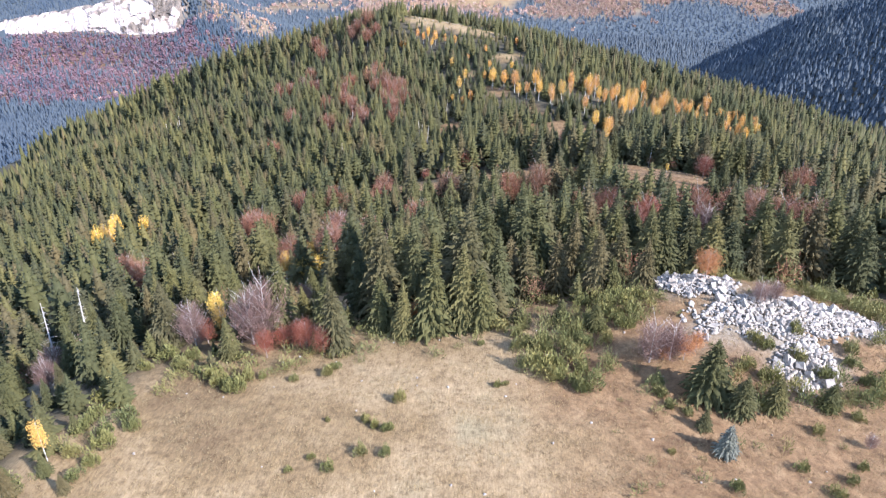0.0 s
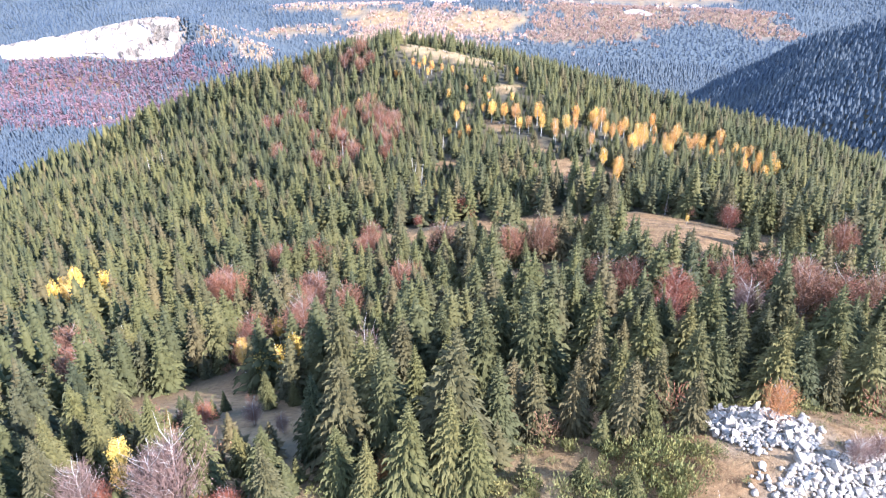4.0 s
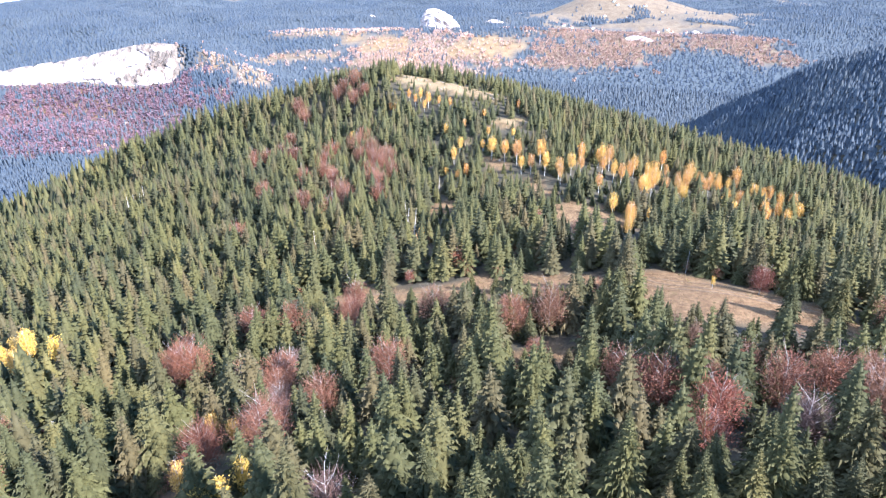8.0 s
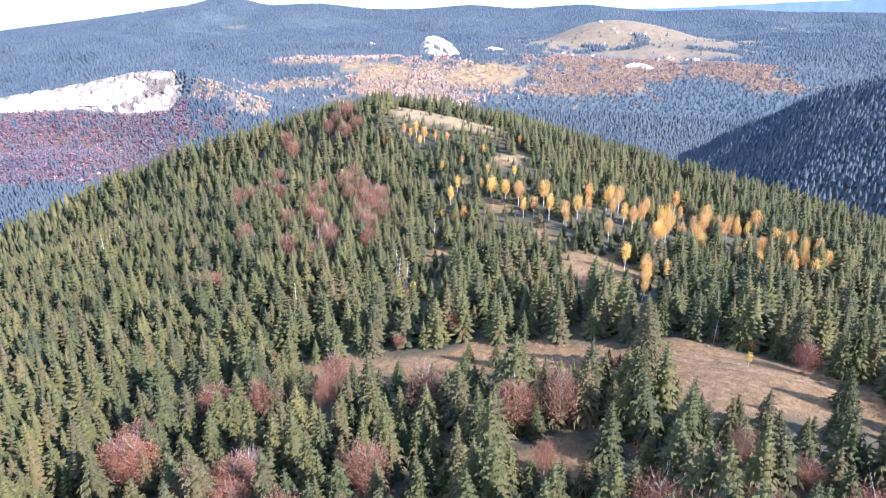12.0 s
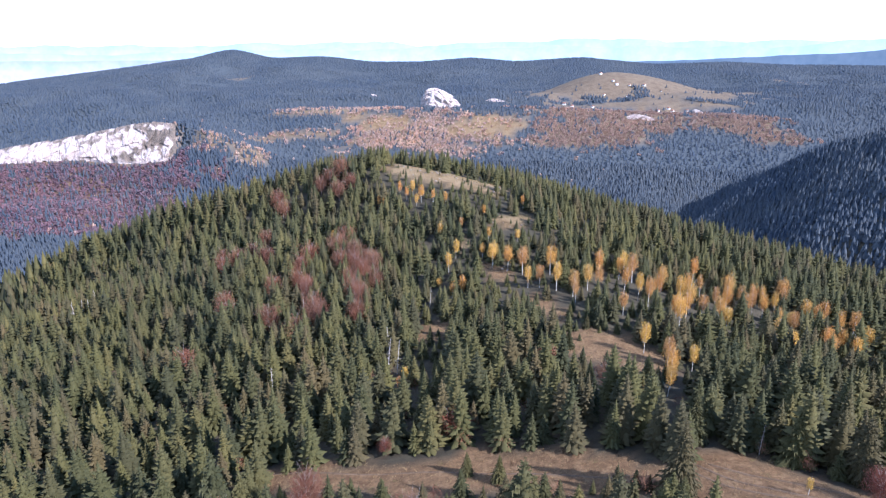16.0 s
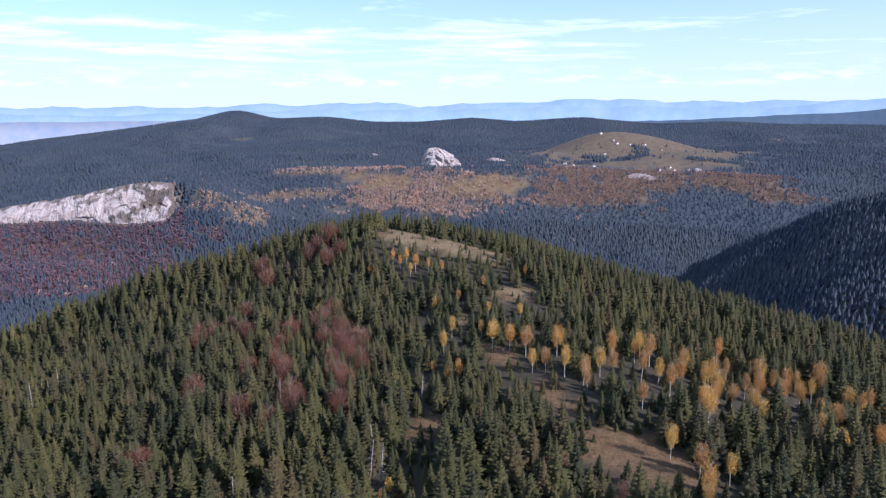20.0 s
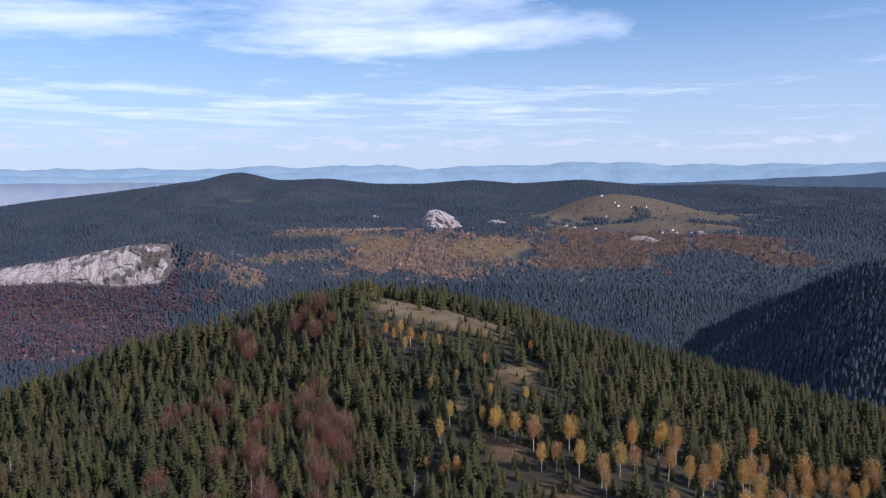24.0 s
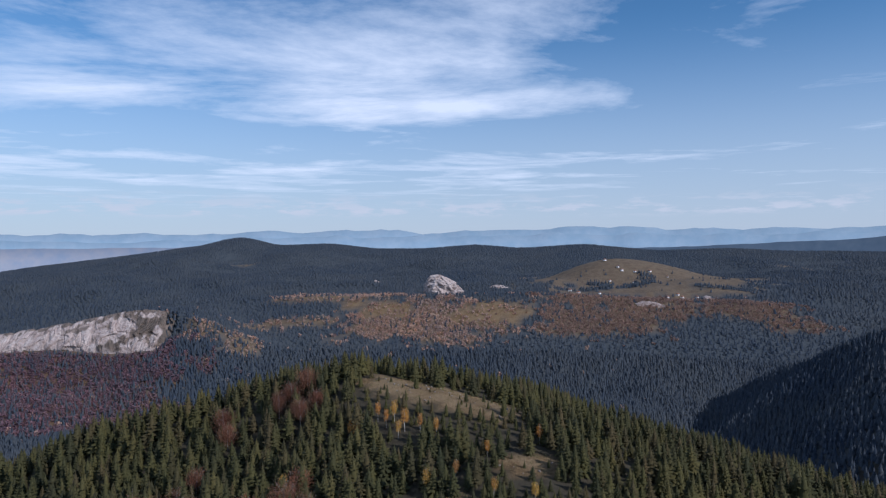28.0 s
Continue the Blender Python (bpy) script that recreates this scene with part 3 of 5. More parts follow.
def limbs(seed, count, low, high, reach, rise, girth, top, twigs=2):
    """A trunk, and limbs that fork once, one metre tall in all: two shapes."""
    r = random.Random(seed)
    lean = Vector((r.uniform(-0.03, 0.03), r.uniform(-0.03, 0.03), 0))
    knee = lean * 0.5 + Vector((0, 0, top * 0.5))
    head = lean + Vector((0, 0, top))
    out = [((0, 0, -0.03), knee, girth, girth * 0.7), (knee, head, girth * 0.7, girth * 0.15)]
    for k in range(count):
        f = low + (high - low) * (k + r.random()) / count
        p = lean * f + Vector((0, 0, f))
        a = k * 2.4 + r.uniform(-0.5, 0.5)
        L = reach * (1 - 0.55 * (f - low) / (1.0 - low)) * r.uniform(0.75, 1.15)
        q = p + Vector((math.cos(a) * L * 0.55, math.sin(a) * L * 0.55, L * rise * 0.6))
        e = q + Vector((math.cos(a + r.uniform(-0.5, 0.5)) * L * 0.5, math.sin(a + r.uniform(-0.5, 0.5)) * L * 0.5, L * rise * 0.8))
        g = girth * 0.27
        out += [(p, q, g, g * 0.6), (q, e, g * 0.6, g * 0.15)]
        for _ in range(twigs):
            t = p.lerp(e, r.uniform(0.4, 0.8))
            out.append((t, t + Vector((r.uniform(-1, 1), r.uniform(-1, 1), r.uniform(0.2, 1.0))) * L * 0.4, g * 0.35, g * 0.08))
    return stems(out[:2], 5), stems(out[2:], 3)


def twig_shape(seed, n, rx, rz, z0, length, wide):
    """A haze of thin twigs pointing outwards."""
    r = np.random.default_rng(seed)
    p = r.normal(size=(n, 3))
    p /= np.linalg.norm(p, axis=1)[:, None]
    lump = 0.86 + 0.26 * np.sin(p[:, 0] * 6 + seed) * np.cos(p[:, 1] * 5 + seed * 2) + 0.10 * r.normal(size=n)
    p = p * (r.random(n) ** 0.33 * lump)[:, None]
    p = p * np.stack([rx * (0.78 + 0.3 * p[:, 2])] * 2 + [np.full(n, rz)], 1) + (0, 0, z0)
    d = p - (0, 0, z0 - rz * 0.9)
    d = d / np.linalg.norm(d, axis=1)[:, None] + r.normal(size=(n, 3)) * 0.35
    side = np.cross(d, r.normal(size=(n, 3)))
    side = side / np.linalg.norm(side, axis=1)[:, None] * wide
    co = np.stack([p - side, p + side, p + d * length], 1).reshape(-1, 3)
    return co, np.arange(n * 3).reshape(-1, 3)


def joined(*shapes):
    co, tri, base = [], [], 0
    for c, t in shapes:
        co.append(c)
        tri.append(t + base)
        base += len(c)
    return np.concatenate(co), np.concatenate(tri)


def bush_shape(seed, sprays, flat=1.2):
    """Upright pointed sprays on a low mound, one metre across."""
    r = np.random.default_rng(seed)
    co, tri = [], []
    heads = [(r.uniform(-0.3, 0.3), r.uniform(-0.3, 0.3), r.uniform(0.6, 1.0)) for _ in range(5)]
    for k in range(sprays):
        hx, hy, hs = heads[k % 5]
        a, rr = r.random() * 6.283, math.sqrt(r.random()) * 0.24
        x0, y0 = hx + math.cos(a) * rr, hy + math.sin(a) * rr
        z0 = max(0.0, flat * hs * (0.08 + 0.85 * (1 - rr / 0.3)) * r.uniform(0.1, 1) ** 0.7)
        d = np.array((math.cos(a) * (0.25 + rr), math.sin(a) * (0.25 + rr), 0.8 + 0.3 * r.random()))
        L = 0.15 * (0.6 + 0.8 * r.random())
        s = np.cross(d, (r.normal(), r.normal(), 0.3))
        s = s / np.linalg.norm(s) * 0.019
        p = np.array((x0, y0, z0))
        i = len(co)
        co += [p, p + d * L * 0.5 + s, p + d * L, p + d * L * 0.5 - s]
        tri += [(i, i + 1, i + 2), (i, i + 2, i + 3)]
    return np.array(co), np.array(tri)


def spruce_proto(k, name="spruce_tree", needles=None, label="", group=""):
    t = thing(name, label, "tree", group)
    part("crown", soup("spruce_crown", *NEAR[k], needles or NEEDLE), t)
    part("trunk", soup("spruce_trunk", *stems([((0, 0, -0.03), (0, 0, 0.55), 0.016, 0.010), ((0, 0, 0.55), (0, 0, 0.98), 0.010, 0.002)], 6), BARK), t, "straight brown trunk")
    return t


def place(x, y, h, wide=1.0, turn=0.0, sink=0.15, tilt=0.0):
    z = float(ground_z(x, y)) - sink
    return Matrix.Translation((x, y, z)) @ Euler((radians(tilt), 0, turn)).to_matrix().to_4x4() @ Matrix.Diagonal((h * wide, h * wide, h, 1))


rnd = random.Random(5)
TAKEN = []


def plant(protos, spots, wide=(0.9, 1.15), tilt=3):
    """Sets a copy of one of the prototypes at each spot (x, y, height); the first spot of each takes the prototype itself."""
    free = list(protos)
    for n, (x, y, h) in enumerate(spots):
        p = protos[n % len(protos)]
        m = place(x, y, h, rnd.uniform(*wide), rnd.uniform(0, 6.28), 0.15, rnd.uniform(-tilt, tilt))
        if p in free:
            p.matrix_basis = m
            free.remove(p)
        else:
            copy_thing(p, m).scale = m.to_scale()
        TAKEN.append((x, y))


# ---------------------------------------------------------------- single trees
# spruces at the rim of the first meadow
RIM = [(6.9, 102.9, 12.6), (-17.3, 90.5, 10.3), (-13.5, 87.4, 10.6), (-9, 89.2, 14.7), (-4, 90.9, 15.8), (-1.1, 90.6, 11.8), (-23.9, 83.7, 13.3),
       (-34.2, 88.2, 16), (-40.1, 81, 7.8), (21.1, 98.9, 7.2), (37.2, 129.5, 20), (30.7, 133.2, 15.4), (16.4, 114.8, 16), (43.9, 110, 12.7),
       (-12.2, 96.7, 20), (-22.7, 98.2, 14.8), (-58, 94, 12)]
RIM_MORE = [(-52, 96, 11), (-46, 99, 12), (-64, 84, 11), (-59, 60, 8), (-56, 51, 8), (-62, 68, 9), (-68, 68, 11), (-53.4, 54.3, 6), (-56, 51.5, 7), (-64, 74, 9),
            (-49.5, 52, 5), (-54, 62, 6), (-70, 62, 12), (-62, 58, 9), (-75, 72, 12), (-66, 80, 10), (-59, 68, 7)]
plant([spruce_proto(k, label="tall green spruce with drooping boughs at the meadow rim", group="spruces round the first meadow") for k in range(4)], RIM + [(x, y, h * (0.62 if y < 76 else 1.0)) for x, y, h in RIM_MORE])
SMALL_FIRS = [(30.8, 74, 9.5), (34.4, 70.7, 6.6), (39.2, 71.7, 5.6), (28.7, 67.6, 3.4), (47, 73, 4.5), (17, 88, 5), (12, 91, 4.2)]
plant([spruce_proto(k, "young_spruce", label="small full young spruce standing free in dry grass", group="young spruces on the meadow") for k in (1, 3)], SMALL_FIRS, (1.25, 1.5))
GLADE_FIRS = [(11, 219, 11), (19, 195, 9), (30.5, 218, 16), (42, 249.5, 19), (35, 226, 17), (29, 222, 12), (26, 229, 13), (38, 234, 14), (64, 226, 3), (47, 219, 9), (54, 214, 9), (44, 206, 14), (66, 210, 9), (83, 228, 12), (76, 214, 11), (92, 220, 12), (98, 232, 13), (-6, 266, 7),
              (2, 262, 8), (33, 252, 6), (52, 274, 15), (73, 264, 17), (84, 257, 18), (95, 248, 19), (12, 300, 9), (46, 352, 5), (35, 356, 6), (30, 366, 7), (27, 341, 8)]
plant([spruce_proto(k, label="dark green spruce beside a grassy glade", group="spruces round the glades") for k in (0, 1, 3)], GLADE_FIRS)

# golden birches
GOLD_A = [(-1, 425, 8), (-6.5, 433, 8), (-20, 436, 10), (-22.5, 422, 10), (-14.5, 394.5, 10), (-30, 459.5, 10), (-25.5, 404.5, 7), (-19, 397, 7),
          (-45.5, 507.5, 10), (-51.5, 515, 10), (-68, 508, 8), (-72, 510.5, 8), (-55, 513, 8), (-92.5, 477, 10), (15, 491, 8), (-19, 465, 8), (11, 446.5, 7),
          (-7, 480.5, 7), (-48, 503.5, 8), (-32, 320.5, 6), (-38, 505, 8), (-30, 500, 8), (-60, 518, 9), (-4, 452, 7), (52, 301, 10)]
GOLD_B = [(56, 409, 10), (61.5, 407, 12.9), (46.5, 409, 12.6), (45, 394.5, 10.5), (40, 393.5, 11.5), (33, 386.5, 11.3), (26.5, 392.5, 12.1), (25, 410, 12.7),
          (19.5, 396.5, 9.9), (14.5, 397.5, 9.6), (12.5, 412, 12.8), (6, 418, 11.2), (-1.5, 421, 12.5), (51, 369, 9.5), (74, 404, 11.3), (79, 392, 12.4),
          (73, 373.5, 10.4), (70.5, 359.5, 13.3), (81, 384, 13.1), (92.5, 408.5, 9.6), (85.5, 382, 9.6), (91, 377, 11.7), (103.5, 406.5, 13.3),
          (108.5, 403, 11), (109, 396, 10.4), (116.5, 397.5, 11.2)]
GOLD_B_MORE = [(126, 408.5, 9.6), (110.5, 366.5, 10.4), (122, 379.5, 11.3), (137.5, 403, 11.5), (139, 394, 10.4), (117, 383, 10.4), (112, 357.5, 10.4),
               (52.5, 336.5, 11.3), (58, 326, 10.7), (66, 325, 9.6), (54, 306.5, 12.9), (61, 390, 11.7), (93.5, 424.5, 12.1), (117.5, 412.5, 10.2),
               (132, 417, 13.5), (146, 392, 12.9), (140, 365, 10), (128, 360, 10.8), (64, 384, 12.4), (69, 390, 12.3), (98, 390, 13.2), (148, 408, 11.2),
               (156, 398, 12.8), (150, 376, 12.2), (59, 414, 10.7), (84, 400, 11.9),
               (56, 395, 11.5), (70.5, 366, 11.5), (78, 377.5, 10.5), (95, 395, 10), (91.5, 369.5, 10.5), (113.5, 401.5, 10), (122.5, 415, 9.5), (130.5, 411.5, 11.5), (124, 386, 9.5), (140.5, 399.5, 11.5), (128.5, 365.5, 11.5), (138.5, 373, 10), (33.5, 379.5, 10)]
GOLD_C = [(-166.5, 252.5, 16), (-145.5, 240.5, 15), (-162, 239.5, 14), (-172, 246, 14), (-47, 92, 7), (-54.5, 56.5, 6), (-52.5, 168, 8),
          (-60, 174, 8), (-48, 164, 8), (68, 247, 4), (-30.5, 324.5, 7), (-120, 300, 6), (-52.4, 145, 10), (-45.7, 139, 9.5), (-43, 141, 9), (-40.7, 145, 10),
          (-175.5, 264, 12), (-176.5, 258, 12), (-39.5, 186, 7), (-44, 88, 6)]


def birch_proto(seed, label, group, leaf):
    t = thing("birch_tree", label, "tree", group)
    crown = joined(puff_shape(seed, 1150, 0.165, 0.31, 0.67, 0.0145), puff_shape(seed + 50, 420, 0.12, 0.22, 0.60, 0.014), twig_shape(seed, 120, 0.14, 0.3, 0.64, 0.09, 0.003))
    part("crown", soup("birch_crown", *crown, leaf), t, "thinning golden-yellow leaves")
    bole, boughs = limbs(seed, 12, 0.28, 0.9, 0.16, 1.3, 0.012, 0.95, 1)
    trunk = part("trunk", soup("birch_trunk", *bole, WHITE_BARK), t, "slender white trunk")
    part("branchwork", soup("birch_branchwork", *boughs, WHITE_BARK), trunk)
    return t


for spots, label, group in ((GOLD_A, "slender golden birch on the hill path", "birches up the hill path"),
                            ((GOLD_B + GOLD_B_MORE), "slender orange-gold birch in a row among spruces", "birch row on the slope"),
                            (GOLD_C, "yellow birch standing alone among spruces", "scattered birches")):
    plant([birch_proto(100 + 7 * k + len(group), label, group, YELLOW if spots is GOLD_C else GOLD) for k in range(4)], [(x, y, h * 1.14) for x, y, h in spots], (0.8, 1.15))

# beeches, half bare, with rust-red leaves
RED_A = [(-74.5, 446, 14), (-61, 432.5, 13), (-65, 425.5, 13), (-70, 416.5, 13), (-60.5, 395.5, 13), (-97.5, 425, 13), (-89.5, 410, 13), (-126.5, 465, 13),
         (-143, 483.5, 13), (-157.5, 471.5, 13), (-126, 400.5, 13), (-84, 373, 13), (-77, 382.5, 13), (-127.5, 358.5, 13), (-115, 537, 13), (-101, 528, 13),
         (-138.5, 527, 13), (-57, 413, 13), (-101, 387.5, 13), (-58.5, 379.5, 13)]
RED_A_MORE = [(-80, 440, 13), (-66, 438, 12), (-92, 417, 13), (-132, 472, 12), (-140, 495.5, 14), (-162, 482, 14), (-150, 476, 14), (-101, 454, 14),
              (-101, 439, 14), (-86.5, 459, 14), (-84, 471, 14), (-70.5, 432, 14), (-65, 402, 14), (-132, 412.5, 14), (-80, 388.5, 14), (-144, 536.5, 14),
              (-103, 546.5, 14), (-109.5, 420, 14), (-110, 541, 13), (-94, 533, 12)]
RED_B = [(6.3, 222, 13), (16.7, 222, 14.5), (-16.5, 235, 14), (-44, 241, 12), (-62.5, 242.5, 13), (-76, 241.5, 13), (-90.5, 217, 13), (-51.5, 192.5, 12),
         (-25, 200.5, 13), (51, 203, 9), (57.5, 191, 9), (45, 178.5, 9), (34.5, 307, 9), (18.5, 324, 9), (28, 178, 12), (33, 168, 13),
         (42, 196, 8)]
RED_B_MORE = [(57, 171, 13), (76, 160, 14), (-53.5, 201.5, 13), (-63, 199, 13), (-91, 226.5, 13), (-44.5, 166.5, 13), (-54.5, 157.5, 12), (75, 174.5, 13),
              (86, 164.5, 13), (69, 177, 12), (12, 204, 8), (70.5, 164, 14), (106.5, 220, 14), (-45, 254.5, 13), (-119, 180.5, 13), (-92.5, 147, 13),
              (-43, 159.5, 13), (-84, 213, 14), (-37.6, 183.5, 12)]
SCARLET_AT = [(-11, 283.5, 11), (-30, 280.5, 6), (-46, 251, 10), (81.5, 245.5, 10), (36, 150, 11), (41, 160, 13), (2, 117, 5), (8, 112, 5), (-45, 111, 5.5), (-57.5, 163.5, 9), (-28.5, 83.5, 6), (-32.5, 84, 4.5), (-54, 150, 9),
          (-34.3, 81, 5.5), (-25.5, 82, 5.5), (-46, 86, 5), (-30, 84.5, 5)]
ORANGE_AT = [(29, 80.5, 4.6), (31, 82, 4), (36.5, 99, 6.5), (-11.5, 90, 6), (-70, 84, 4), (26, 80.5, 3)]
PALE = [(55, 157, 11), (-37.4, 112.4, 5), (-31, 108, 4), (-51, 115, 3.5), (-36, 86, 13), (-48, 85.5, 9), (24, 80, 8), (-23, 132.5, 13), (-52.5, 205, 14), (-40, 92, 8), (-71, 82, 7), (-68, 76, 6), (43, 92, 4.5),
          (-90, 218, 13), (-50, 188, 11), (27, 80.5, 7), (-38, 85.5, 11), (46, 93.5, 4), (49, 66, 2.6), (-66, 82, 6)]


def beech_proto(seed, leaf, leaves, label, group, name="beech_tree", skin=None, girth=0.0125, twigs=1500):
    t = thing(name, label, "tree", group)
    low = 0.10 if skin else 0.0
    crown = joined(puff_shape(seed, leaves, 0.30, 0.39, 0.56 - low * 0.6, 0.0105), twig_shape(seed, twigs, 0.28, 0.40 + low * 0.6, 0.57 - low, 0.09, 0.0024))
    part("crown", soup("beech_crown", *crown, leaf), t, "thin crown of autumn leaves and twigs")
    bole, boughs = limbs(seed, 20, 0.14 - low, 0.85, 0.30, 1.2, girth, 0.93, 3)
    trunk = part("trunk", soup("beech_trunk", *bole, skin or GREY_BARK), t, "pale grey trunk")
    part("branchwork", soup("beech_branchwork", *boughs, skin or GREY_BARK), trunk, "spreading pale grey limbs")
    return t


plant([beech_proto(200 + k, RUST, 1700, "rust-brown beech, half bare, in the spruce wood", "beeches on the hillside") for k in range(3)], [(x, y, h * 1.1) for x, y, h in (RED_A + RED_A_MORE)], (1.1, 1.45))
plant([beech_proto(210 + k, RUST, 3300, "rust-red beech with pale limbs among spruces", "beeches in the wood") for k in range(4)], [(x, y, h * 1.1) for x, y, h in (RED_B + RED_B_MORE)], (1.05, 1.4))
plant([beech_proto(220 + k, SCARLET, 3200, "small scarlet-leaved tree at the wood's edge", "scarlet trees") for k in range(3)], SCARLET_AT, (1.0, 1.4))
plant([beech_proto(225 + k, ORANGE, 2600, "small orange-brown tree beside the rocks", "orange trees") for k in range(2)], ORANGE_AT, (1.0, 1.3))
plant([beech_proto(230 + k, TWIG, 700, "bare grey-pink tree with pale branches", "bare trees", "bare_tree", ASH_BARK, 0.013, 2800) for k in range(3)], PALE, (1.1, 1.4))

# a young spruce gone silvery grey on one side
silver = thing("silver_spruce", "small half-dead spruce with silvery grey needles in dry grass", "tree")
part("crown", soup("silver_crown", *NEAR[1], SILVER), silver, "silvery grey dying boughs")
part("trunk", soup("silver_trunk", *stems([((0, 0, -0.03), (0, 0, 0.98), 0.016, 0.002)], 6), GREY_BARK), silver)
silver.matrix_basis = place(30.4, 63.3, 4.8, 1.3)

# dead standing trunks
DEAD = [(-69.6, 78.7, 6), (-64.3, 81, 5.6), (-66, 79, 4.5), (-67, 82, 6), (-79.5, 92, 15), (-72.5, 93, 14), (-234, 442.5, 15), (-286.5, 484.5, 14), (-175.5, 401, 12), (66, 268, 9), (-35, 335.5, 14), (-39, 339, 14), (-79, 327, 14), (-238, 455, 13), (-236, 466, 15), (-229, 449, 12), (-183, 413, 13), (-88, 398, 13), (-41, 354, 12), (-28.6, 390, 10), (-100, 176, 12), (-96, 181, 10)]


def dead_proto(seed):
    r = random.Random(seed)
    t = thing("dead_tree", "bleached dead spruce trunk with broken branch stubs", "tree", "dead trees")
    part("trunk", soup("dead_trunk", *stems([((0, 0, -0.02), (0.01, 0, 0.5), 0.013, 0.009), ((0.01, 0, 0.5), (0.0, 0.01, 1), 0.009, 0.002)], 6), ASH_BARK), t)
    sticks = []
    for k in range(46):
        f = r.uniform(0.2, 0.97)
        a, L = r.uniform(0, 6.28), 0.13 * (1.05 - f) + 0.015
        sticks.append(((0, 0, f), (math.cos(a) * L, math.sin(a) * L, f - L * 0.3), 0.003, 0.0008))
    tagged(part("branches", soup("dead_branches", *stems(sticks, 3), ASH_BARK), t, "bare grey broken branches"), kind="stuff")
    return t


plant([dead_proto(300 + k) for k in range(3)], DEAD, (0.9, 1.1), 6)

# junipers on the meadow and at its rim
BUSH = [(-12, 70, 2.6), (-15.5, 66, 1.8), (-14, 65, 1.8), (-12.5, 64, 2.2), (-15, 60, 2.3), (-12.5, 60, 2), (-21, 65.5, 1.2), (-21.5, 59, 1.3), (-18.5, 57, 2.1), (-23.5, 56.5, 1.1),
        (-37.5, 71.5, 3), (-39, 73, 3), (-36, 73, 2.6), (-28, 74.5, 1.6), (-24, 76.5, 2.4), (-22.5, 77.5, 2), (-33, 75.5, 1.5), (-1, 85, 1.4), (2, 74, 1.5), (3, 74.5, 1.1), (6, 84.5, 2.8), (8.5, 79.5, 2.8),
        (11.5, 78.5, 3), (13.5, 73.5, 2.6), (5.5, 89, 2.4), (23.5, 63, 1.2), (25.5, 71, 1.6), (24.5, 74, 2.2), (30, 58, 2)]
BUSH_B = [(-51.8, 67.7, 2.5), (-53.5, 64.9, 2.9), (-49.7, 61.2, 2.6), (-51.5, 58.1, 2.9), (-48.3, 64.4, 3), (-48.5, 55.7, 2.3), (-49.4, 53.9, 2.2),
          (-48.5, 58.3, 3.2), (-46.4, 62.9, 2.5), (-53.6, 62.5, 2.5), (-54.4, 71.3, 3.4), (-54.9, 68.3, 2.8), (-50.6, 81.1, 3.2), (-46.4, 80.3, 2.8),
          (-47.2, 78, 3), (-52.2, 78.1, 2.4), (-38.5, 73, 3), (-36, 71.1, 3.2), (-40.4, 74.8, 2.8), (-35.8, 75, 3.1), (2.1, 89.3, 2.7), (4.5, 87.5, 2.1),
          (5, 83.5, 2.8), (7.2, 80.4, 2.6)]
BUSH_B_MORE = [(9, 82.6, 2.3), (10.5, 79.5, 2), (12.4, 81.7, 2.9), (13.2, 77.9, 2.5), (10.3, 76.2, 2.7), (12.3, 74.7, 2.9), (13.8, 73.8, 2.7), (15.5, 84, 2.9),
               (18.4, 84.9, 2.4), (12.9, 87.3, 2.8), (14.7, 87.9, 2.4), (21.8, 88.2, 2.9), (23.3, 90.7, 2.9), (11.4, 98.6, 2.1), (13.7, 102.1, 2.1),
               (16.3, 96.5, 2.2), (18.8, 92.5, 3), (20.8, 89.9, 2.4), (24, 75.2, 2.6), (24.6, 73, 1.5), (25.3, 71.4, 1.7), (27, 70.1, 1.6), (40.2, 84.5, 2.4),
               (41.5, 82.8, 2.6)]
BUSH_B_REST = [(37.8, 79.6, 2.6), (39.7, 76.9, 2.9), (45.5, 81.7, 2.7), (47.7, 86.6, 2.9), (48.3, 78.7, 2.9), (53.9, 84.6, 3), (53.7, 81.6, 2.7), (47.4, 73.8, 2.2),
               (49.8, 71.2, 1.9), (43.2, 68.4, 2), (38.8, 61.4, 1.9), (46.5, 62, 1.7), (44.2, 60.1, 1.8), (30.3, 58.2, 1.4), (41.5, 57.8, 1.9), (54.3, 78, 2.6),
               (54.9, 75.9, 2.3), (59.9, 119.7, 2.1), (59.3, 110.7, 2.9), (67.7, 120.1, 3), (68.6, 114.7, 2.1), (66.4, 104.5, 2.8), (74.7, 115, 2.4),
               (71.3, 105.8, 2.2)]


def bush_proto(seed, label):
    b2 = soup("juniper", *bush_shape(seed, 760), JUNIPER)
    return tagged(new("juniper_bush", b2), label, "shrub", "junipers on the meadow")


plant([bush_proto(400 + k, "low olive-green juniper bush in straw-coloured grass") for k in range(4)], BUSH, (0.85, 1.15), 0)
plant([bush_proto(410 + k, "dense olive-green juniper thicket beside pale rocks") for k in range(4)], (BUSH_B + BUSH_B_MORE + BUSH_B_REST), (0.9, 1.2), 0)

# ---------------------------------------------------------------- boulder field
field = thing("boulder_field", "spill of white limestone boulders on the slope", "rocks")


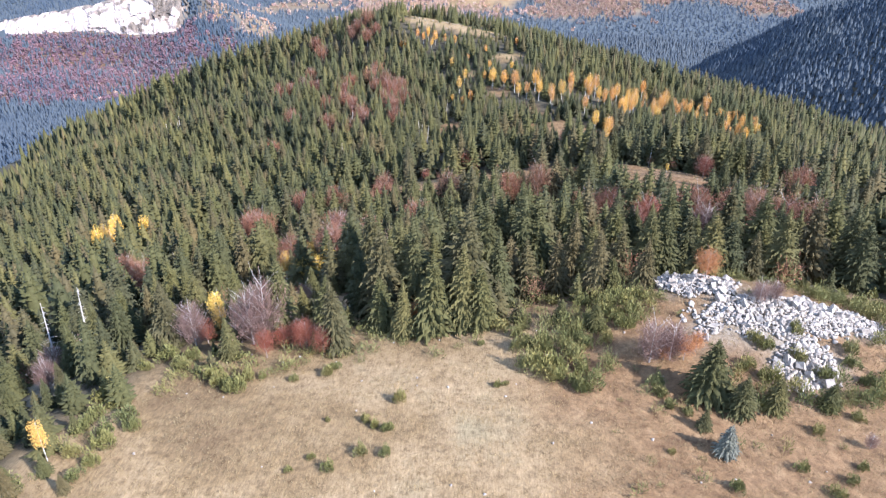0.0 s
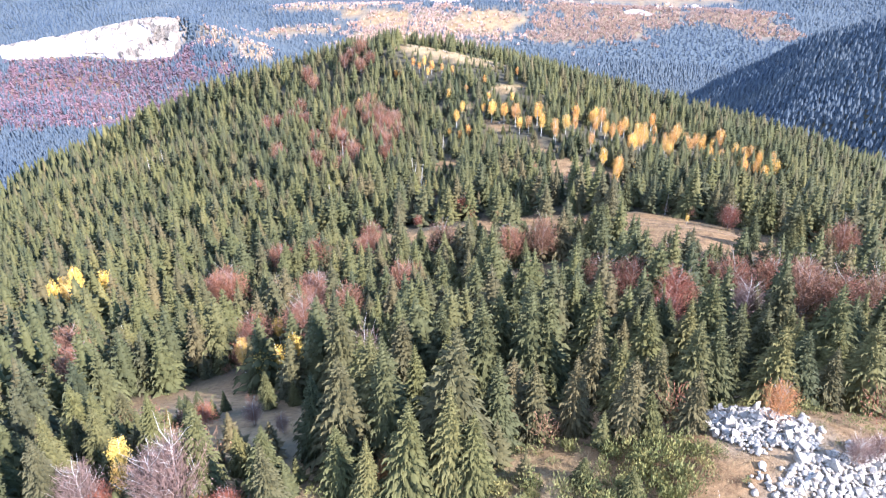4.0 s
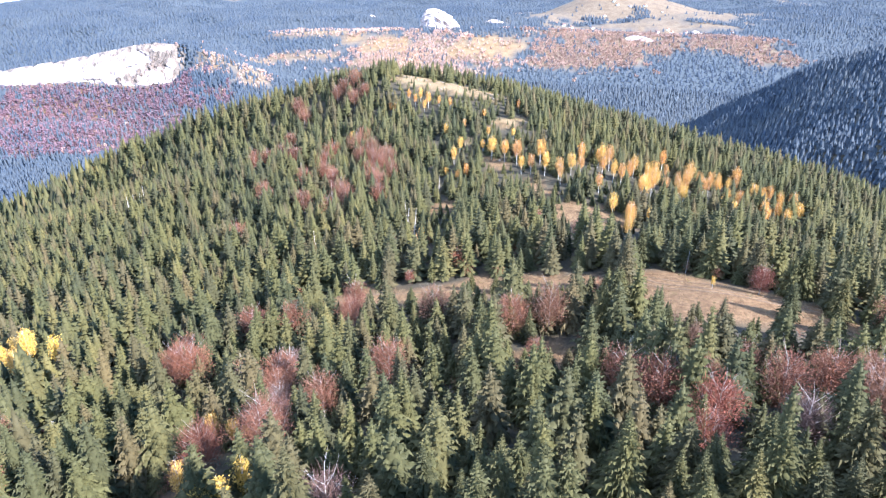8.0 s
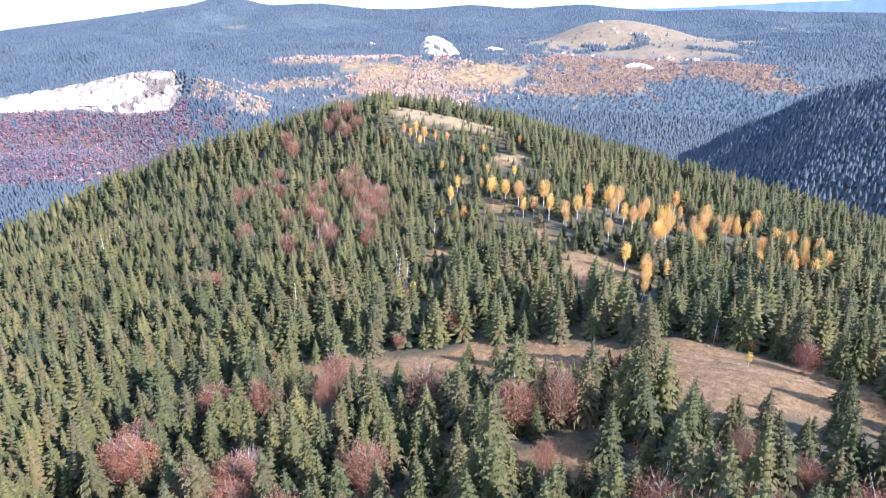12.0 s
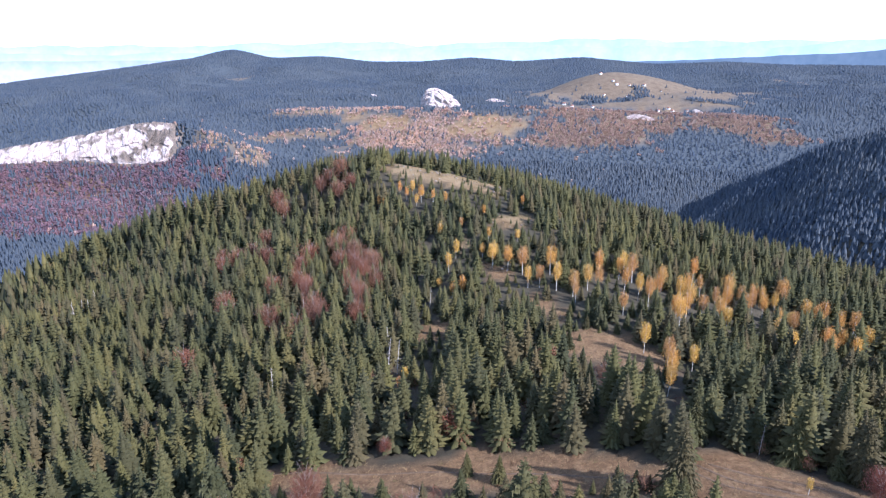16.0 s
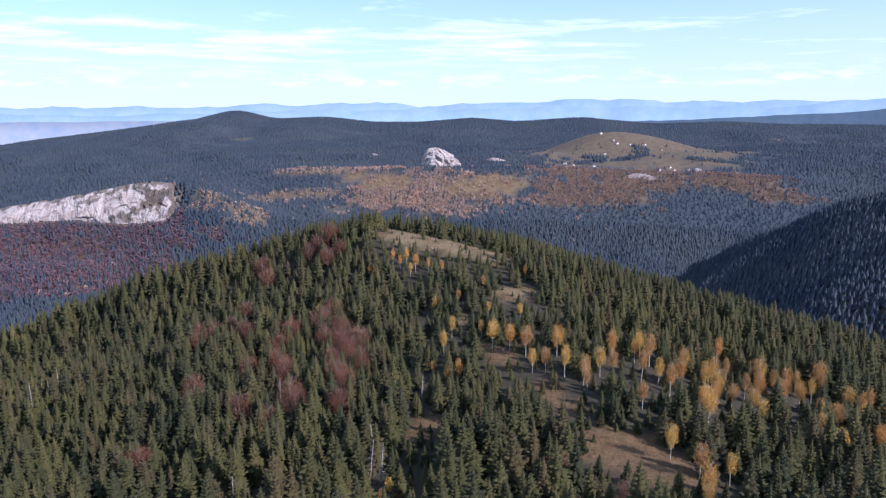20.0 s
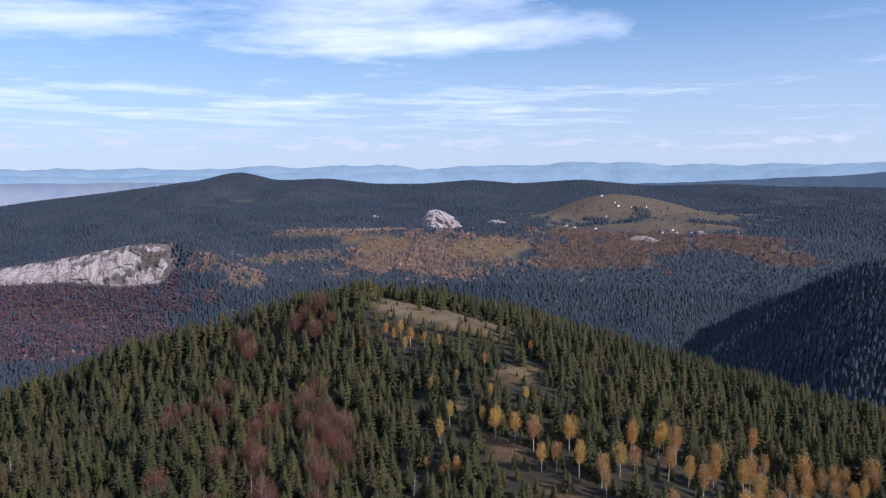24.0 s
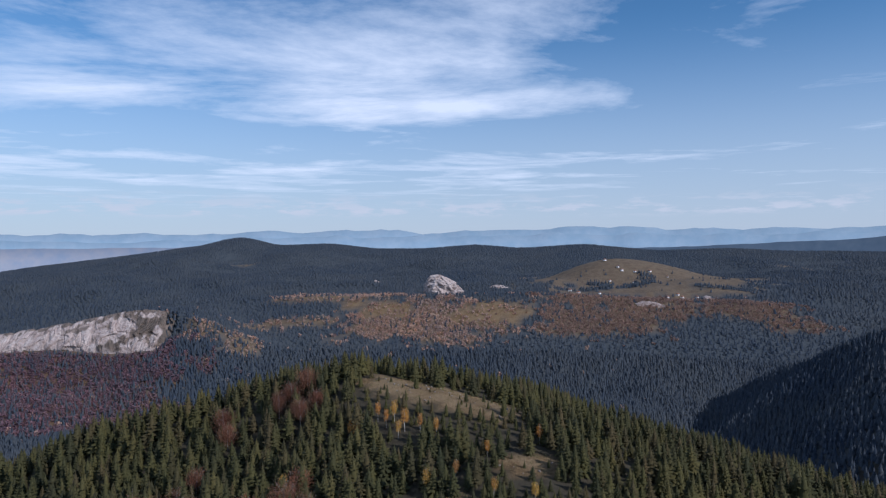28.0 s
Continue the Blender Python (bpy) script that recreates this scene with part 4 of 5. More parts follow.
def boulder_shape(seed):
    """An angular block: a cube with skewed corners, two of them broken off."""
    bm = bmesh.new()
    bmesh.ops.create_cube(bm, size=0.8)
    r = random.Random(seed)
    turn = Euler((r.uniform(-0.7, 0.7), r.uniform(-0.7, 0.7), r.uniform(0, 6.28))).to_matrix()
    slab = Vector((r.uniform(0.8, 1.25), r.uniform(0.6, 1.0), r.uniform(0.45, 0.9)))
    for v in bm.verts:
        v.co = Vector((v.co.x * slab.x + r.uniform(-0.14, 0.14), v.co.y * slab.y + r.uniform(-0.14, 0.14), v.co.z * slab.z + r.uniform(-0.14, 0.14)))
    for _ in range(2):
        n = Vector((r.gauss(0, 1), r.gauss(0, 1), abs(r.gauss(0, 1)))).normalized()
        cut = bmesh.ops.bisect_plane(bm, geom=bm.verts[:] + bm.edges[:] + bm.faces[:], plane_co=n * r.uniform(0.24, 0.34), plane_no=n, clear_outer=True)
        bmesh.ops.contextual_create(bm, geom=[e for e in cut["geom_cut"] if isinstance(e, bmesh.types.BMEdge)])
    bmesh.ops.triangulate(bm, faces=bm.faces[:])
    bmesh.ops.rotate(bm, verts=bm.verts[:], cent=(0, 0, 0), matrix=turn)
    me = bpy.data.meshes.new("boulder")
    bm.to_mesh(me)
    bm.free()
    me.materials.append(LIMESTONE)
    return me


BOULDERS = [boulder_shape(k) for k in range(14)]


count = 0
while count < 290:
    x, y = rnd.uniform(24, 68), rnd.uniform(74, 106)
    s = float(stony(np.array(x), np.array(y)))
    if s < rnd.uniform(0.0, 0.25):
        continue
    size = 0.65 + 1.25 * rnd.random() ** 2.2
    ob = new("boulder", BOULDERS[count % 14])
    ob.parent = field
    ob.matrix_basis = Matrix.Translation((x, y, float(ground_z(x, y)) + size * 0.18)) @ Euler((rnd.uniform(-0.6, 0.6), rnd.uniform(-0.6, 0.6), rnd.uniform(0, 6.28))).to_matrix().to_4x4() @ Matrix.Diagonal((size * rnd.uniform(0.6, 1.4), size * rnd.uniform(0.6, 1.0), size * rnd.uniform(0.9, 1.7), 1))
    count += 1
x, y = scatter(20, 72, 70, 110, 0.5)
keep = stony(x, y) > rng.uniform(-0.12, 0.2, len(x))
x, y = x[keep], y[keep]
size = 0.4 + 0.7 * rng.random(len(x)) ** 2
shapes = []
for k in range(30, 40):
    ball = boulder_shape(k)
    shapes.append((np.array([v.co[:] for v in ball.vertices]), np.array([p.vertices[:] for p in ball.polygons])))
bco, btri = shapes[0]
rubble = stand("rubble", shapes, x, y, size, np.ones(len(x)), LIMESTONE, "small white limestone rubble between the boulders", "rocks")
rubble.location.z = 0.28
x, y = scatter(-50, 60, 45, 100, 4.5)
keep = rng.random(len(x)) < 0.16
stones = stand("loose_stones", [(bco, btri)], x[keep], y[keep], 0.25 + 0.3 * rng.random(keep.sum()), np.ones(keep.sum()), LIMESTONE, "scattered pale stones in the grass", "rocks")
stones.location.z = 0.2

# ---------------------------------------------------------------- the woods
TAKEN_XY = np.array(TAKEN)


def clear_of(x, y, gap):
    near = np.full(len(x), 99.0)
    for tx, ty in TAKEN_XY:
        d = y - ty + gap
        near = np.minimum(near, (x - tx) ** 2 + np.where(d < 0, d / 2.5, d) ** 2)
    return near > gap * gap


def tall(x, y):
    return np.clip(10.5 + 10 * rng.random(len(x)) + 3 * wave(x, y, 45, 9), 6, 22) * np.where(rng.random(len(x)) < 0.18, 0.5, 1.0) * stunted(x, y) * (1 - 0.4 * smooth((-22 - x) / 20) * smooth((118 - y) / 20))


x, y = scatter(-66, 80, 84, 158, 6.7)
keep = (openness(x, y) < -0.02) & clear_of(x, y, 2.9) & (stony(x, y) < -0.15) & (y < 0.2 * x + 134)
x, y = x[keep], y[keep]
h = tall(x, y)
spots = [(float(a), float(c), float(d)) for a, c, d in zip(x, y, h)]
front = spots[:300]
plant([spruce_proto(k, label="tall dark green spruce with layered drooping boughs in the dense wood", group="spruces of the near wood") for k in range(4)], front, (0.9, 1.2))

x, y = scatter(-330, 270, 20, 345, 6.6)
inner = (x > -66) & (x < 80) & (y > 84) & (y < np.minimum(0.2 * x + 134, 158))
keep = (openness(x, y) < -0.02) & (y > 0.3 * np.abs(x) + 30) & ~inner & clear_of(x, y, 2.9) & (stony(x, y) < -0.15)
x, y = x[keep], y[keep]
near_band = (np.abs(x) < 100) & (y < 262)
h = tall(x, y)
beyond = ~near_band & (np.abs(x) < 130) & (y > 200)
for m, shapes, name, label in ((near_band, MID, "spruce_wood", "dense wood of dark green spruces on the saddle"), (beyond, AFAR, "saddle_spruce_wood", "dense spruce wood beyond the saddle glade"), (~near_band & ~beyond, SIDE, "flank_spruce_wood", "dense dark spruce wood on the flanks")):
    stand(name, shapes, x[m], y[m], h[m], 0.95 + 0.4 * rng.random(m.sum()), NEEDLE, label, "forest")
x, y = scatter(-430, 330, 345, 820, 5.5)
o = openness(x, y)
keep = ((o < -0.02) | ((o < 0.75) & (y < 545) & (rng.random(len(x)) < 0.40))) & clear_of(x, y, 2.7)
keep &= ~((oval(x, y, 20, 440, 60, 70, 0) > 0) & (rng.random(len(x)) < 0.12))
x, y = x[keep], y[keep]
o = o[keep]
h = np.where(o > -0.02, 0.45, 1.0) * np.clip(7.5 + 11.5 * rng.random(len(x)) ** 0.8 + 2.5 * wave(x, y, 45, 9), 5, 20) * (1 - 0.25 * smooth(oval(x, y, 30, 430, 120, 110, 0) / 0.5)) * stunted(x, y)
h = h * (1 - 0.22 * smooth((y - 475) / 60) * smooth((x + 230) / 90))
young = np.zeros(len(x), bool)
for bx, by, bh in GOLD_B + GOLD_B_MORE:
    young |= (np.abs(x - bx) < 4.5) & (by - y > -2) & (by - y < 15)
h = np.where(young, 0.55, 1.0) * h
front = (y < 590) & (x > -330) & (x < 240)
crest = front & ((y > 455) | (x < -210) | (x > 170))
for m, shapes, name, label in ((front & ~crest, LOW, "hill_spruce_wood", "dense spruce wood on the rounded hill"), (crest, SIDE, "crest_spruce_wood", "dense spruce wood round the hill's bare top"), (~front, FAR, "back_slope_wood", "dense spruce wood on the hill's far slopes")):
    stand(name, shapes, x[m], y[m], h[m], 1.0 + 0.42 * rng.random(m.sum()), NEEDLE, label, "forest")
# seedlings and junipers in the glades
x, y = scatter(-100, 110, 104, 560, 4.4)
o = openness(x, y)
keep = (o > -0.02) & (rng.random(len(x)) < np.where(y > 430, 0.75, np.where(y < 170, 0.8, 0.3)))
stand("glade_shrubs", [bush_shape(440 + k, 40) for k in range(4)], x[keep], y[keep], np.where(y[keep] > 430, 1.2, 0.6) + 1.8 * rng.random(keep.sum()) ** 2, np.full(keep.sum(), 1.3), JUNIPER, "low olive-green bushes dotted over the glades", "shrub")
x, y = scatter(-85, 85, 38, 112, 2.6)
o = openness(x, y)
keep = (o < 0.16) & (o > -0.25) & (rng.random(len(x)) < np.where(x < -30, 0.75, 0.45)) & (stony(x, y) < -0.1)
stand("rim_thicket", [bush_shape(450 + k, 170) for k in range(4)], x[keep], y[keep], 1.2 + 1.6 * rng.random(keep.sum()), np.full(keep.sum(), 1.4), JUNIPER, "olive-green juniper thicket along the meadow's rim", "shrub")
x, y = scatter(0, 72, 70, 108, 1.9)
patch = np.maximum(np.maximum(oval(x, y, 11, 82, 8, 11, 20), oval(x, y, 20, 92, 9, 6, 0)), np.maximum(oval(x, y, 47, 76, 15, 4, 8), oval(x, y, 63, 95, 10, 9, 0)))
keep = (patch + 0.3 * wave(x, y, 6, 5) > 0.12) & (rng.random(len(x)) < 0.62) & (stony(x, y) < 0.0)
stand("juniper_thicket", [bush_shape(470 + k, 300, 1.5) for k in range(4)], x[keep], y[keep], 2.0 + 1.8 * rng.random(keep.sum()), np.full(keep.sum(), 1.0), JUNIPER, "dense olive-green juniper thicket below the boulders", "shrub")
x, y = scatter(-82, 20, 55, 118, 3.4)
keep = (openness(x, y) < 0.02) & (openness(x, y) > -1.3) & (rng.random(len(x)) < np.where(x < -42, 0.95, np.where(x < -22, 0.62, 0.3))) & clear_of(x, y, 1.6)
stand("young_spruce_growth", AFAR[:3], x[keep], y[keep], 2.5 + 5.0 * rng.random(keep.sum()), np.full(keep.sum(), 1.35), NEEDLE, "young spruces crowding the meadow's rim", "forest")
# undergrowth of bare beech twigs between the spruces
x, y = scatter(-120, 110, 90, 340, 9.0)
keep = (openness(x, y) < 0.05) & (rng.random(len(x)) < 0.35)
stand("beech_undergrowth", [joined(twig_shape(460 + k, 110, 0.4, 0.4, 0.5, 0.16, 0.006), puff_shape(460 + k, 90, 0.4, 0.4, 0.5, 0.03)) for k in range(3)], x[keep], y[keep], 3 + 4 * rng.random(keep.sum()), np.ones(keep.sum()), RUST, "low rust-brown beech undergrowth", "shrub")

# dry grass on the first meadow
x, y = scatter(-60, 72, 40, 101, 0.52)
keep = (openness(x, y) > 0.0) & (stony(x, y) < 0.05) & (wave(x, y, 9, 3) + 0.6 * rng.random(len(x)) > 0.0)
r = np.random.default_rng(3)
blades = []
for k in range(4):
    p = r.uniform(-0.8, 0.8, (7, 3)) * (1, 1, 0)
    tip = p + np.stack([r.uniform(-0.5, 0.5, 7), r.uniform(-0.5, 0.5, 7), r.uniform(0.5, 1, 7)], 1)
    side = np.stack([r.uniform(-1, 1, 7), r.uniform(-1, 1, 7), np.zeros(7)], 1) * 0.05
    blades.append((np.stack([p - side, p + side, tip], 1).reshape(-1, 3), np.arange(21).reshape(-1, 3)))
grass = stand("dry_grass", blades, x[keep], y[keep], 0.26 + 0.34 * rng.random(keep.sum()) ** 2, np.full(keep.sum(), 1.2), STRAW, "tufts of dry straw-coloured mountain grass", "grass")
grass.location.z = 0.19

# low rust-brown heath on the stony side of the meadow
x, y = scatter(14, 78, 42, 100, 1.5)
keep = (openness(x, y) > -0.2) & (stony(x, y) < 0.02) & (rng.random(len(x)) < 0.10 + 0.35 * smooth((wave(x, y, 11, 6) - 0.1) / 0.5) * smooth((x - 16) / 14))
stand("heath_shrubs", [bush_shape(480 + k, 46, 0.7) for k in range(4)], x[keep], y[keep], 0.5 + 0.9 * rng.random(keep.sum()) ** 2, np.full(keep.sum(), 1.3), HEATHER, "low rust-brown heath shrubs in the dry grass", "shrub")
x, y = scatter(18, 80, 44, 108, 3.6)
keep = (rng.random(len(x)) < np.where(y > 70, 0.6, 0.36)) & (openness(x, y) > -0.1) & (stony(x, y) < -0.04)
stand("meadow_junipers", [bush_shape(490 + k, 120) for k in range(4)], x[keep], y[keep], 0.9 + 1.5 * rng.random(keep.sum()) ** 1.5, np.full(keep.sum(), 1.05), JUNIPER, "small olive-green junipers dotted over the slope", "shrub")

# ---------------------------------------------------------------- far woods
def far_stand(name, x0, x1, y0, y1, step, mat, label, pick, size=19.0, shapes=None, wide=1.0):
    x, y = scatter(x0, x1, y0, y1, step)
    keep = pick(x, y)
    x, y = x[keep], y[keep]
    h = size * (0.7 + 0.55 * rng.random(len(x)))
    return stand(name, shapes or FAR, x, y, h, wide * (1.0 + 0.4 * rng.random(len(x))), mat, label, "forest", soft=mat is NEEDLE_HAZED)


def on_crag(x, y):
    return (x > -1280) & (x < -782) & (y > 1630) & (y < 1695)


def evergreen(x, y):
    a = np.maximum(within(x, y, AUTUMN_AT, 160), within(x, y, WINE_AT, 160))
    bare = (within(x, y, FAR_OPEN, 160) > 0.0) & (rng.random(len(x)) > 0.018)
    return (np.abs(x) < 0.78 * y + 130) & ((a < 0) | (rng.random(len(x)) < np.where(x < -450, 0.25, np.where(wave(x, y, 60, 14) > 0.62, 0.75, 0.13)))) & ~bare & ~on_crag(x, y)


BROAD = [puff_shape(500 + k, 26, 0.30, 0.42, 0.50, 0.17) for k in range(6)]
far_stand("valley_forest", -1450, 1300, 480, 1700, 6.9, NEEDLE_HAZED, "dark spruce forest filling the valley and ridge, needles tinted haze-blue", lambda x, y: evergreen(x, y) & ((y > 820) | (x > 325)), 13.5, None, 1.15)
far_stand("ridge_forest", -2200, 1700, 1700, 3000, 12.0, NEEDLE_HAZED, "distant dark spruce forest over the ridges, tinted haze-blue", evergreen, 9.5, None, 2.0)
far_stand("skyline_forest", -3700, 3100, 3000, 4000, 12.5, NEEDLE_HAZED, "dark spruce forest on the far skyline ridge, tinted haze-blue", evergreen, 7.5, SPECK, 2.8)
def autumnal(x, y):
    return (within(x, y, AUTUMN_AT, 160) + 0.28 * wave(x, y, 75, 9) + 0.14 * wave(x, y, 33, 2) - 0.06 > 0) & (rng.random(len(x)) < np.where(within(x, y, FAR_OPEN, 160) > 0, 0.25, 0.85))


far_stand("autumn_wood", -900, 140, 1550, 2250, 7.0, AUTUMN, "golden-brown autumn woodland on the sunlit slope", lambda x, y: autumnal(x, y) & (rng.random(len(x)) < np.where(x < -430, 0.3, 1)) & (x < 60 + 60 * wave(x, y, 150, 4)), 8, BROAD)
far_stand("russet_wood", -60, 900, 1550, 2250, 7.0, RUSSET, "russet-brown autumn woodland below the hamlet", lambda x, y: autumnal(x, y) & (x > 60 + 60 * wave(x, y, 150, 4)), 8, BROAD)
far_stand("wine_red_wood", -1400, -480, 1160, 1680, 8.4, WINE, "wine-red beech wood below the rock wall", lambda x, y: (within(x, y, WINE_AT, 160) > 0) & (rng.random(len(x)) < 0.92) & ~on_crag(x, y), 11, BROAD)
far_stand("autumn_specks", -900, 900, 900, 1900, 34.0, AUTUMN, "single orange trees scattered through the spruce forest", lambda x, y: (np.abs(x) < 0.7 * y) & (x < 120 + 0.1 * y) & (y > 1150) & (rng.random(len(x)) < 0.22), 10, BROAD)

# ---------------------------------------------------------------- crags
def craggy(x, y, z, size, seed):
    """Broken rock: upright blocks of uneven depth, split into smaller ones, with cracks between. About 0 to 1."""
    out = np.empty(np.shape(x))
    for k, (a, c, d) in enumerate(zip(np.ravel(x), np.ravel(y), np.ravel(z))):
        p = Vector((a / size + seed * 7.3, c / size, d / size * 0.95))
        p = p + noise.noise_vector(p * 1.7) * 0.35
        v = 0.40 + 0.30 * noise.fractal(p * 0.6, 0.9, 2.1, 3)
        for scale, depth in ((1.3, 0.34), (3.1, 0.20), (7.0, 0.11)):
            near, at = noise.voronoi(p * scale)
            v += depth * (math.sin(at[0].dot(Vector((127.1, 311.7, 74.7)))) * 0.5 + 0.4 * (near[0] - 0.5))
            v -= depth * 0.3 * max(0.0, 1 - (near[1] - near[0]) / 0.10)
        out.flat[k] = v
    return out


cx = np.linspace(-1300, -772, 420)
cv = np.linspace(0, 1, 54)
CX, CV = np.meshgrid(cx, cv)
ledge = 7 * wave(CX, CX * 0, 70, 4) + 4 * wave(CX, CX * 0, 23, 7)
lo = ground_z(CX, np.full_like(CX, 1646.0)) - 5 + 6 * wave(CX, CX * 0, 60, 6) + 3 * wave(CX, CX * 0, 19, 9)
hi = ground_z(CX, np.full_like(CX, 1694.0)) + 1.5 - 0.6 * np.maximum(ledge, 0) * smooth((-800 - CX) / 60)
edge = smooth((CX + 1300) / 90) * smooth((-772 - CX) / 26)
CZ = lo + (hi - lo) * CV
bulk = craggy(CX, CX * 0, CZ, 60, 2)
CY = 1650 + 44 * CV ** 1.2 - (4 + 19 * bulk) * edge * (4 * CV * (1 - CV)) ** 0.3 + 14 * (1 - edge)
me = grid_mesh("rock_cliff", CX, CY, CZ)
me.polygons.foreach_set("use_smooth", np.zeros(len(me.polygons), bool))
brown = smooth((CX + 928 + 30 * wave(CX, CZ, 45, 3)) / 26) * smooth((CV - 0.06 + 0.12 * wave(CX, CZ, 30, 6)) / 0.15)
for px, pv, rx, rv in ((-892, 0.66, 34, 0.26), (-838, 0.18, 34, 0.20), (-828, 0.90, 26, 0.07), (-800, 0.45, 10, 0.16)):
    brown = brown * (1 - smooth((1.25 - np.hypot((CX - px) / rx, (CV - pv) / rv) + 0.5 * wave(CX, CZ, 24, 8)) / 0.4))
brown = np.maximum(brown, 0.9 * smooth((CV - 0.86 + 0.15 * wave(CX, CZ, 24, 5)) / 0.10))
brown = np.maximum(brown, 0.8 * smooth((1 - np.hypot((CX + 1000) / 34, (CV - 0.72) / 0.09) + 0.4 * wave(CX, CZ, 20, 4)) / 0.3))
a = me.attributes.new("earth", "FLOAT", "POINT")
a.data.foreach_set("value", np.clip(brown * 0.9 + 0.2 * (wave(CX, CZ, 38, 2) > 0.45), 0, 0.9).ravel().astype(np.float32))
me.materials.append(CRAG)
tagged(new("rock_cliff", me), "long pale limestone cliff with brown ledges above the red wood", "cliff")


def crag(x, y, rx, ry, rz, seed, label):
    u, v = np.meshgrid(np.linspace(0, 2 * math.pi, 90), np.linspace(0, 0.5 * math.pi, 30))
    px, py, pz = np.cos(u) * np.cos(v) ** 0.6, np.sin(u) * np.cos(v) ** 0.6, np.sin(v) ** 0.8
    k = 0.68 + 0.56 * craggy(px * 60, py * 60, pz * 60, 42, seed)
    top = 1 - 0.38 * smooth((px + 0.35) / 1.2)
    me = grid_mesh("rock_crag", x + px * rx * k, y + py * ry * k, float(ground_z(x, y - ry)) - 5 + pz * rz * top * (0.8 + 0.2 * k))
    me.polygons.foreach_set("use_smooth", np.zeros(len(me.polygons), bool))
    me.materials.append(CRAG)
    return tagged(new("rock_crag", me), label, "rock", "far crags")


crag(-172, 2130, 62, 40, 62, 3, "steep pale limestone dome rising over the autumn wood")
crag(396, 2015, 46, 14, 22, 5, "low grey rock outcrop below the hamlet")
crag(-8, 2285, 34, 14, 16, 7, "small pale rock outcrop in the forest")
crag(590, 2160, 22, 14, 18, 9, "rounded grey rock beside the hamlet")
crag(-440, 2480, 16, 10, 14, 4, "small pale rock in the distant forest")

# ---------------------------------------------------------------- the hamlet
def house(x, y, turn, w, d, h):
    t = thing("house", "small white house with a brown pitched roof on the bare hill", "house", "hamlet houses")
    bm = bmesh.new()
    bmesh.ops.create_cube(bm, size=1.0)
    for v in bm.verts:
        v.co = Vector((v.co.x * w, v.co.y * d, (v.co.z + 0.5) * (h + 1) - 1))
    me = bpy.data.meshes.new("house_wall")
    bm.to_mesh(me)
    bm.free()
    me.materials.append(PLASTER)
    part("wall", me, t)
    a, b2, k = w / 2 + 0.5, d / 2 + 0.5, h + w * 0.42
    co = np.array([(-a, -b2, h - 0.2), (a, -b2, h - 0.2), (a, b2, h - 0.2), (-a, b2, h - 0.2), (0, -b2, k), (0, b2, k)])
    tri = np.array([(0, 1, 4), (2, 3, 5), (0, 4, 5), (0, 5, 3), (1, 2, 5), (1, 5, 4), (0, 3, 2), (0, 2, 1)])
    part("roof", soup("house_roof", co, tri, TILE), t, "brown pitched roof")
    t.matrix_basis = Matrix.Translation((x, y, float(ground_z(x, y)))) @ Matrix.Rotation(turn, 4, "Z")


for x, y in [(415, 2637), (371, 2538), (469, 2604), (445, 2501), (579, 2588), (477, 2171), (515, 2206), (567, 2193), (694, 2174), (208, 2284), (227, 2225), (290, 2221), (186, 2300), (425, 2610), (522, 2612), (520, 2175), (381, 2720)]:
    house(x, y, rnd.uniform(0, 3.1), rnd.uniform(6, 8), rnd.uniform(8, 11), rnd.uniform(3.5, 5))
far_stand("hamlet_trees", 150, 650, 2200, 2700, 9.0, NEEDLE_HAZED, "clumps of dark haze-tinted spruces between the hamlet's houses", lambda x, y: (within(x, y, [(330, 2500, 40, 25, 0), (440, 2450, 60, 30, 0), (500, 2560, 30, 40, 0), (300, 2330, 60, 20, 0)], 60) > 0.0), 14, None, 1.3)

# ---------------------------------------------------------------- track and stones on the glades
def rut(points, wide):
    """A worn wheel track lying on the grass along a curved line."""
    p = np.array(points, float)
    t = np.linspace(0, len(p) - 1, 60)
    x, y = np.interp(t, np.arange(len(p)), p[:, 0]), np.interp(t, np.arange(len(p)), p[:, 1])
    for _ in range(12):
        x[1:-1], y[1:-1] = (x[:-2] + x[2:] + 2 * x[1:-1]) / 4, (y[:-2] + y[2:] + 2 * y[1:-1]) / 4
    nx, ny = -np.gradient(y), np.gradient(x)
    n = np.hypot(nx, ny)
    sides = []
    for s in (-1.0, -0.6, 0.6, 1.0):
        w = wide * s * (1 + 0.25 * wave(t * 9, t, 11, 3 + s)) / n
        sides.append((x + nx * w, y + ny * w, np.where(abs(s) > 0.8, -0.1, 0.10)))
    X, Y, D = (np.array([np.broadcast_to(q[k], x.shape) for q in sides]) for k in range(3))
    return grid_mesh("track", X, Y, ground_z(X, Y) + D)


EARTH = bark("trodden_earth", (0.145, 0.098, 0.062), (0.09, 0.058, 0.036), 0.8)
for k, points in enumerate(([(48, 263), (55, 254), (66, 247), (80, 242), (98, 236)], [(46, 260), (53, 251.5), (65, 244.5), (79, 239.5), (97, 233.5)],
                            [(52, 262), (60, 256), (70, 251.5), (82, 248)], [(-62, 277), (-40, 272), (-15, 268.5), (10, 264), (30, 258)])):
    me = rut(points, 0.45)
    me.materials.append(EARTH)
    tagged(new("track", me), "worn brown wheel track through the dry grass", "track", kind="structure")
x, y = scatter(-110, 120, 200, 560, 1.25)
keep = openness(x, y) > -0.05
stand("glade_grass", blades, x[keep], y[keep], 0.4 + 0.5 * rng.random(keep.sum()), np.full(keep.sum(), 1.2), STRAW, "tufts of dry grass on the glades", "grass").location.z = 0.2
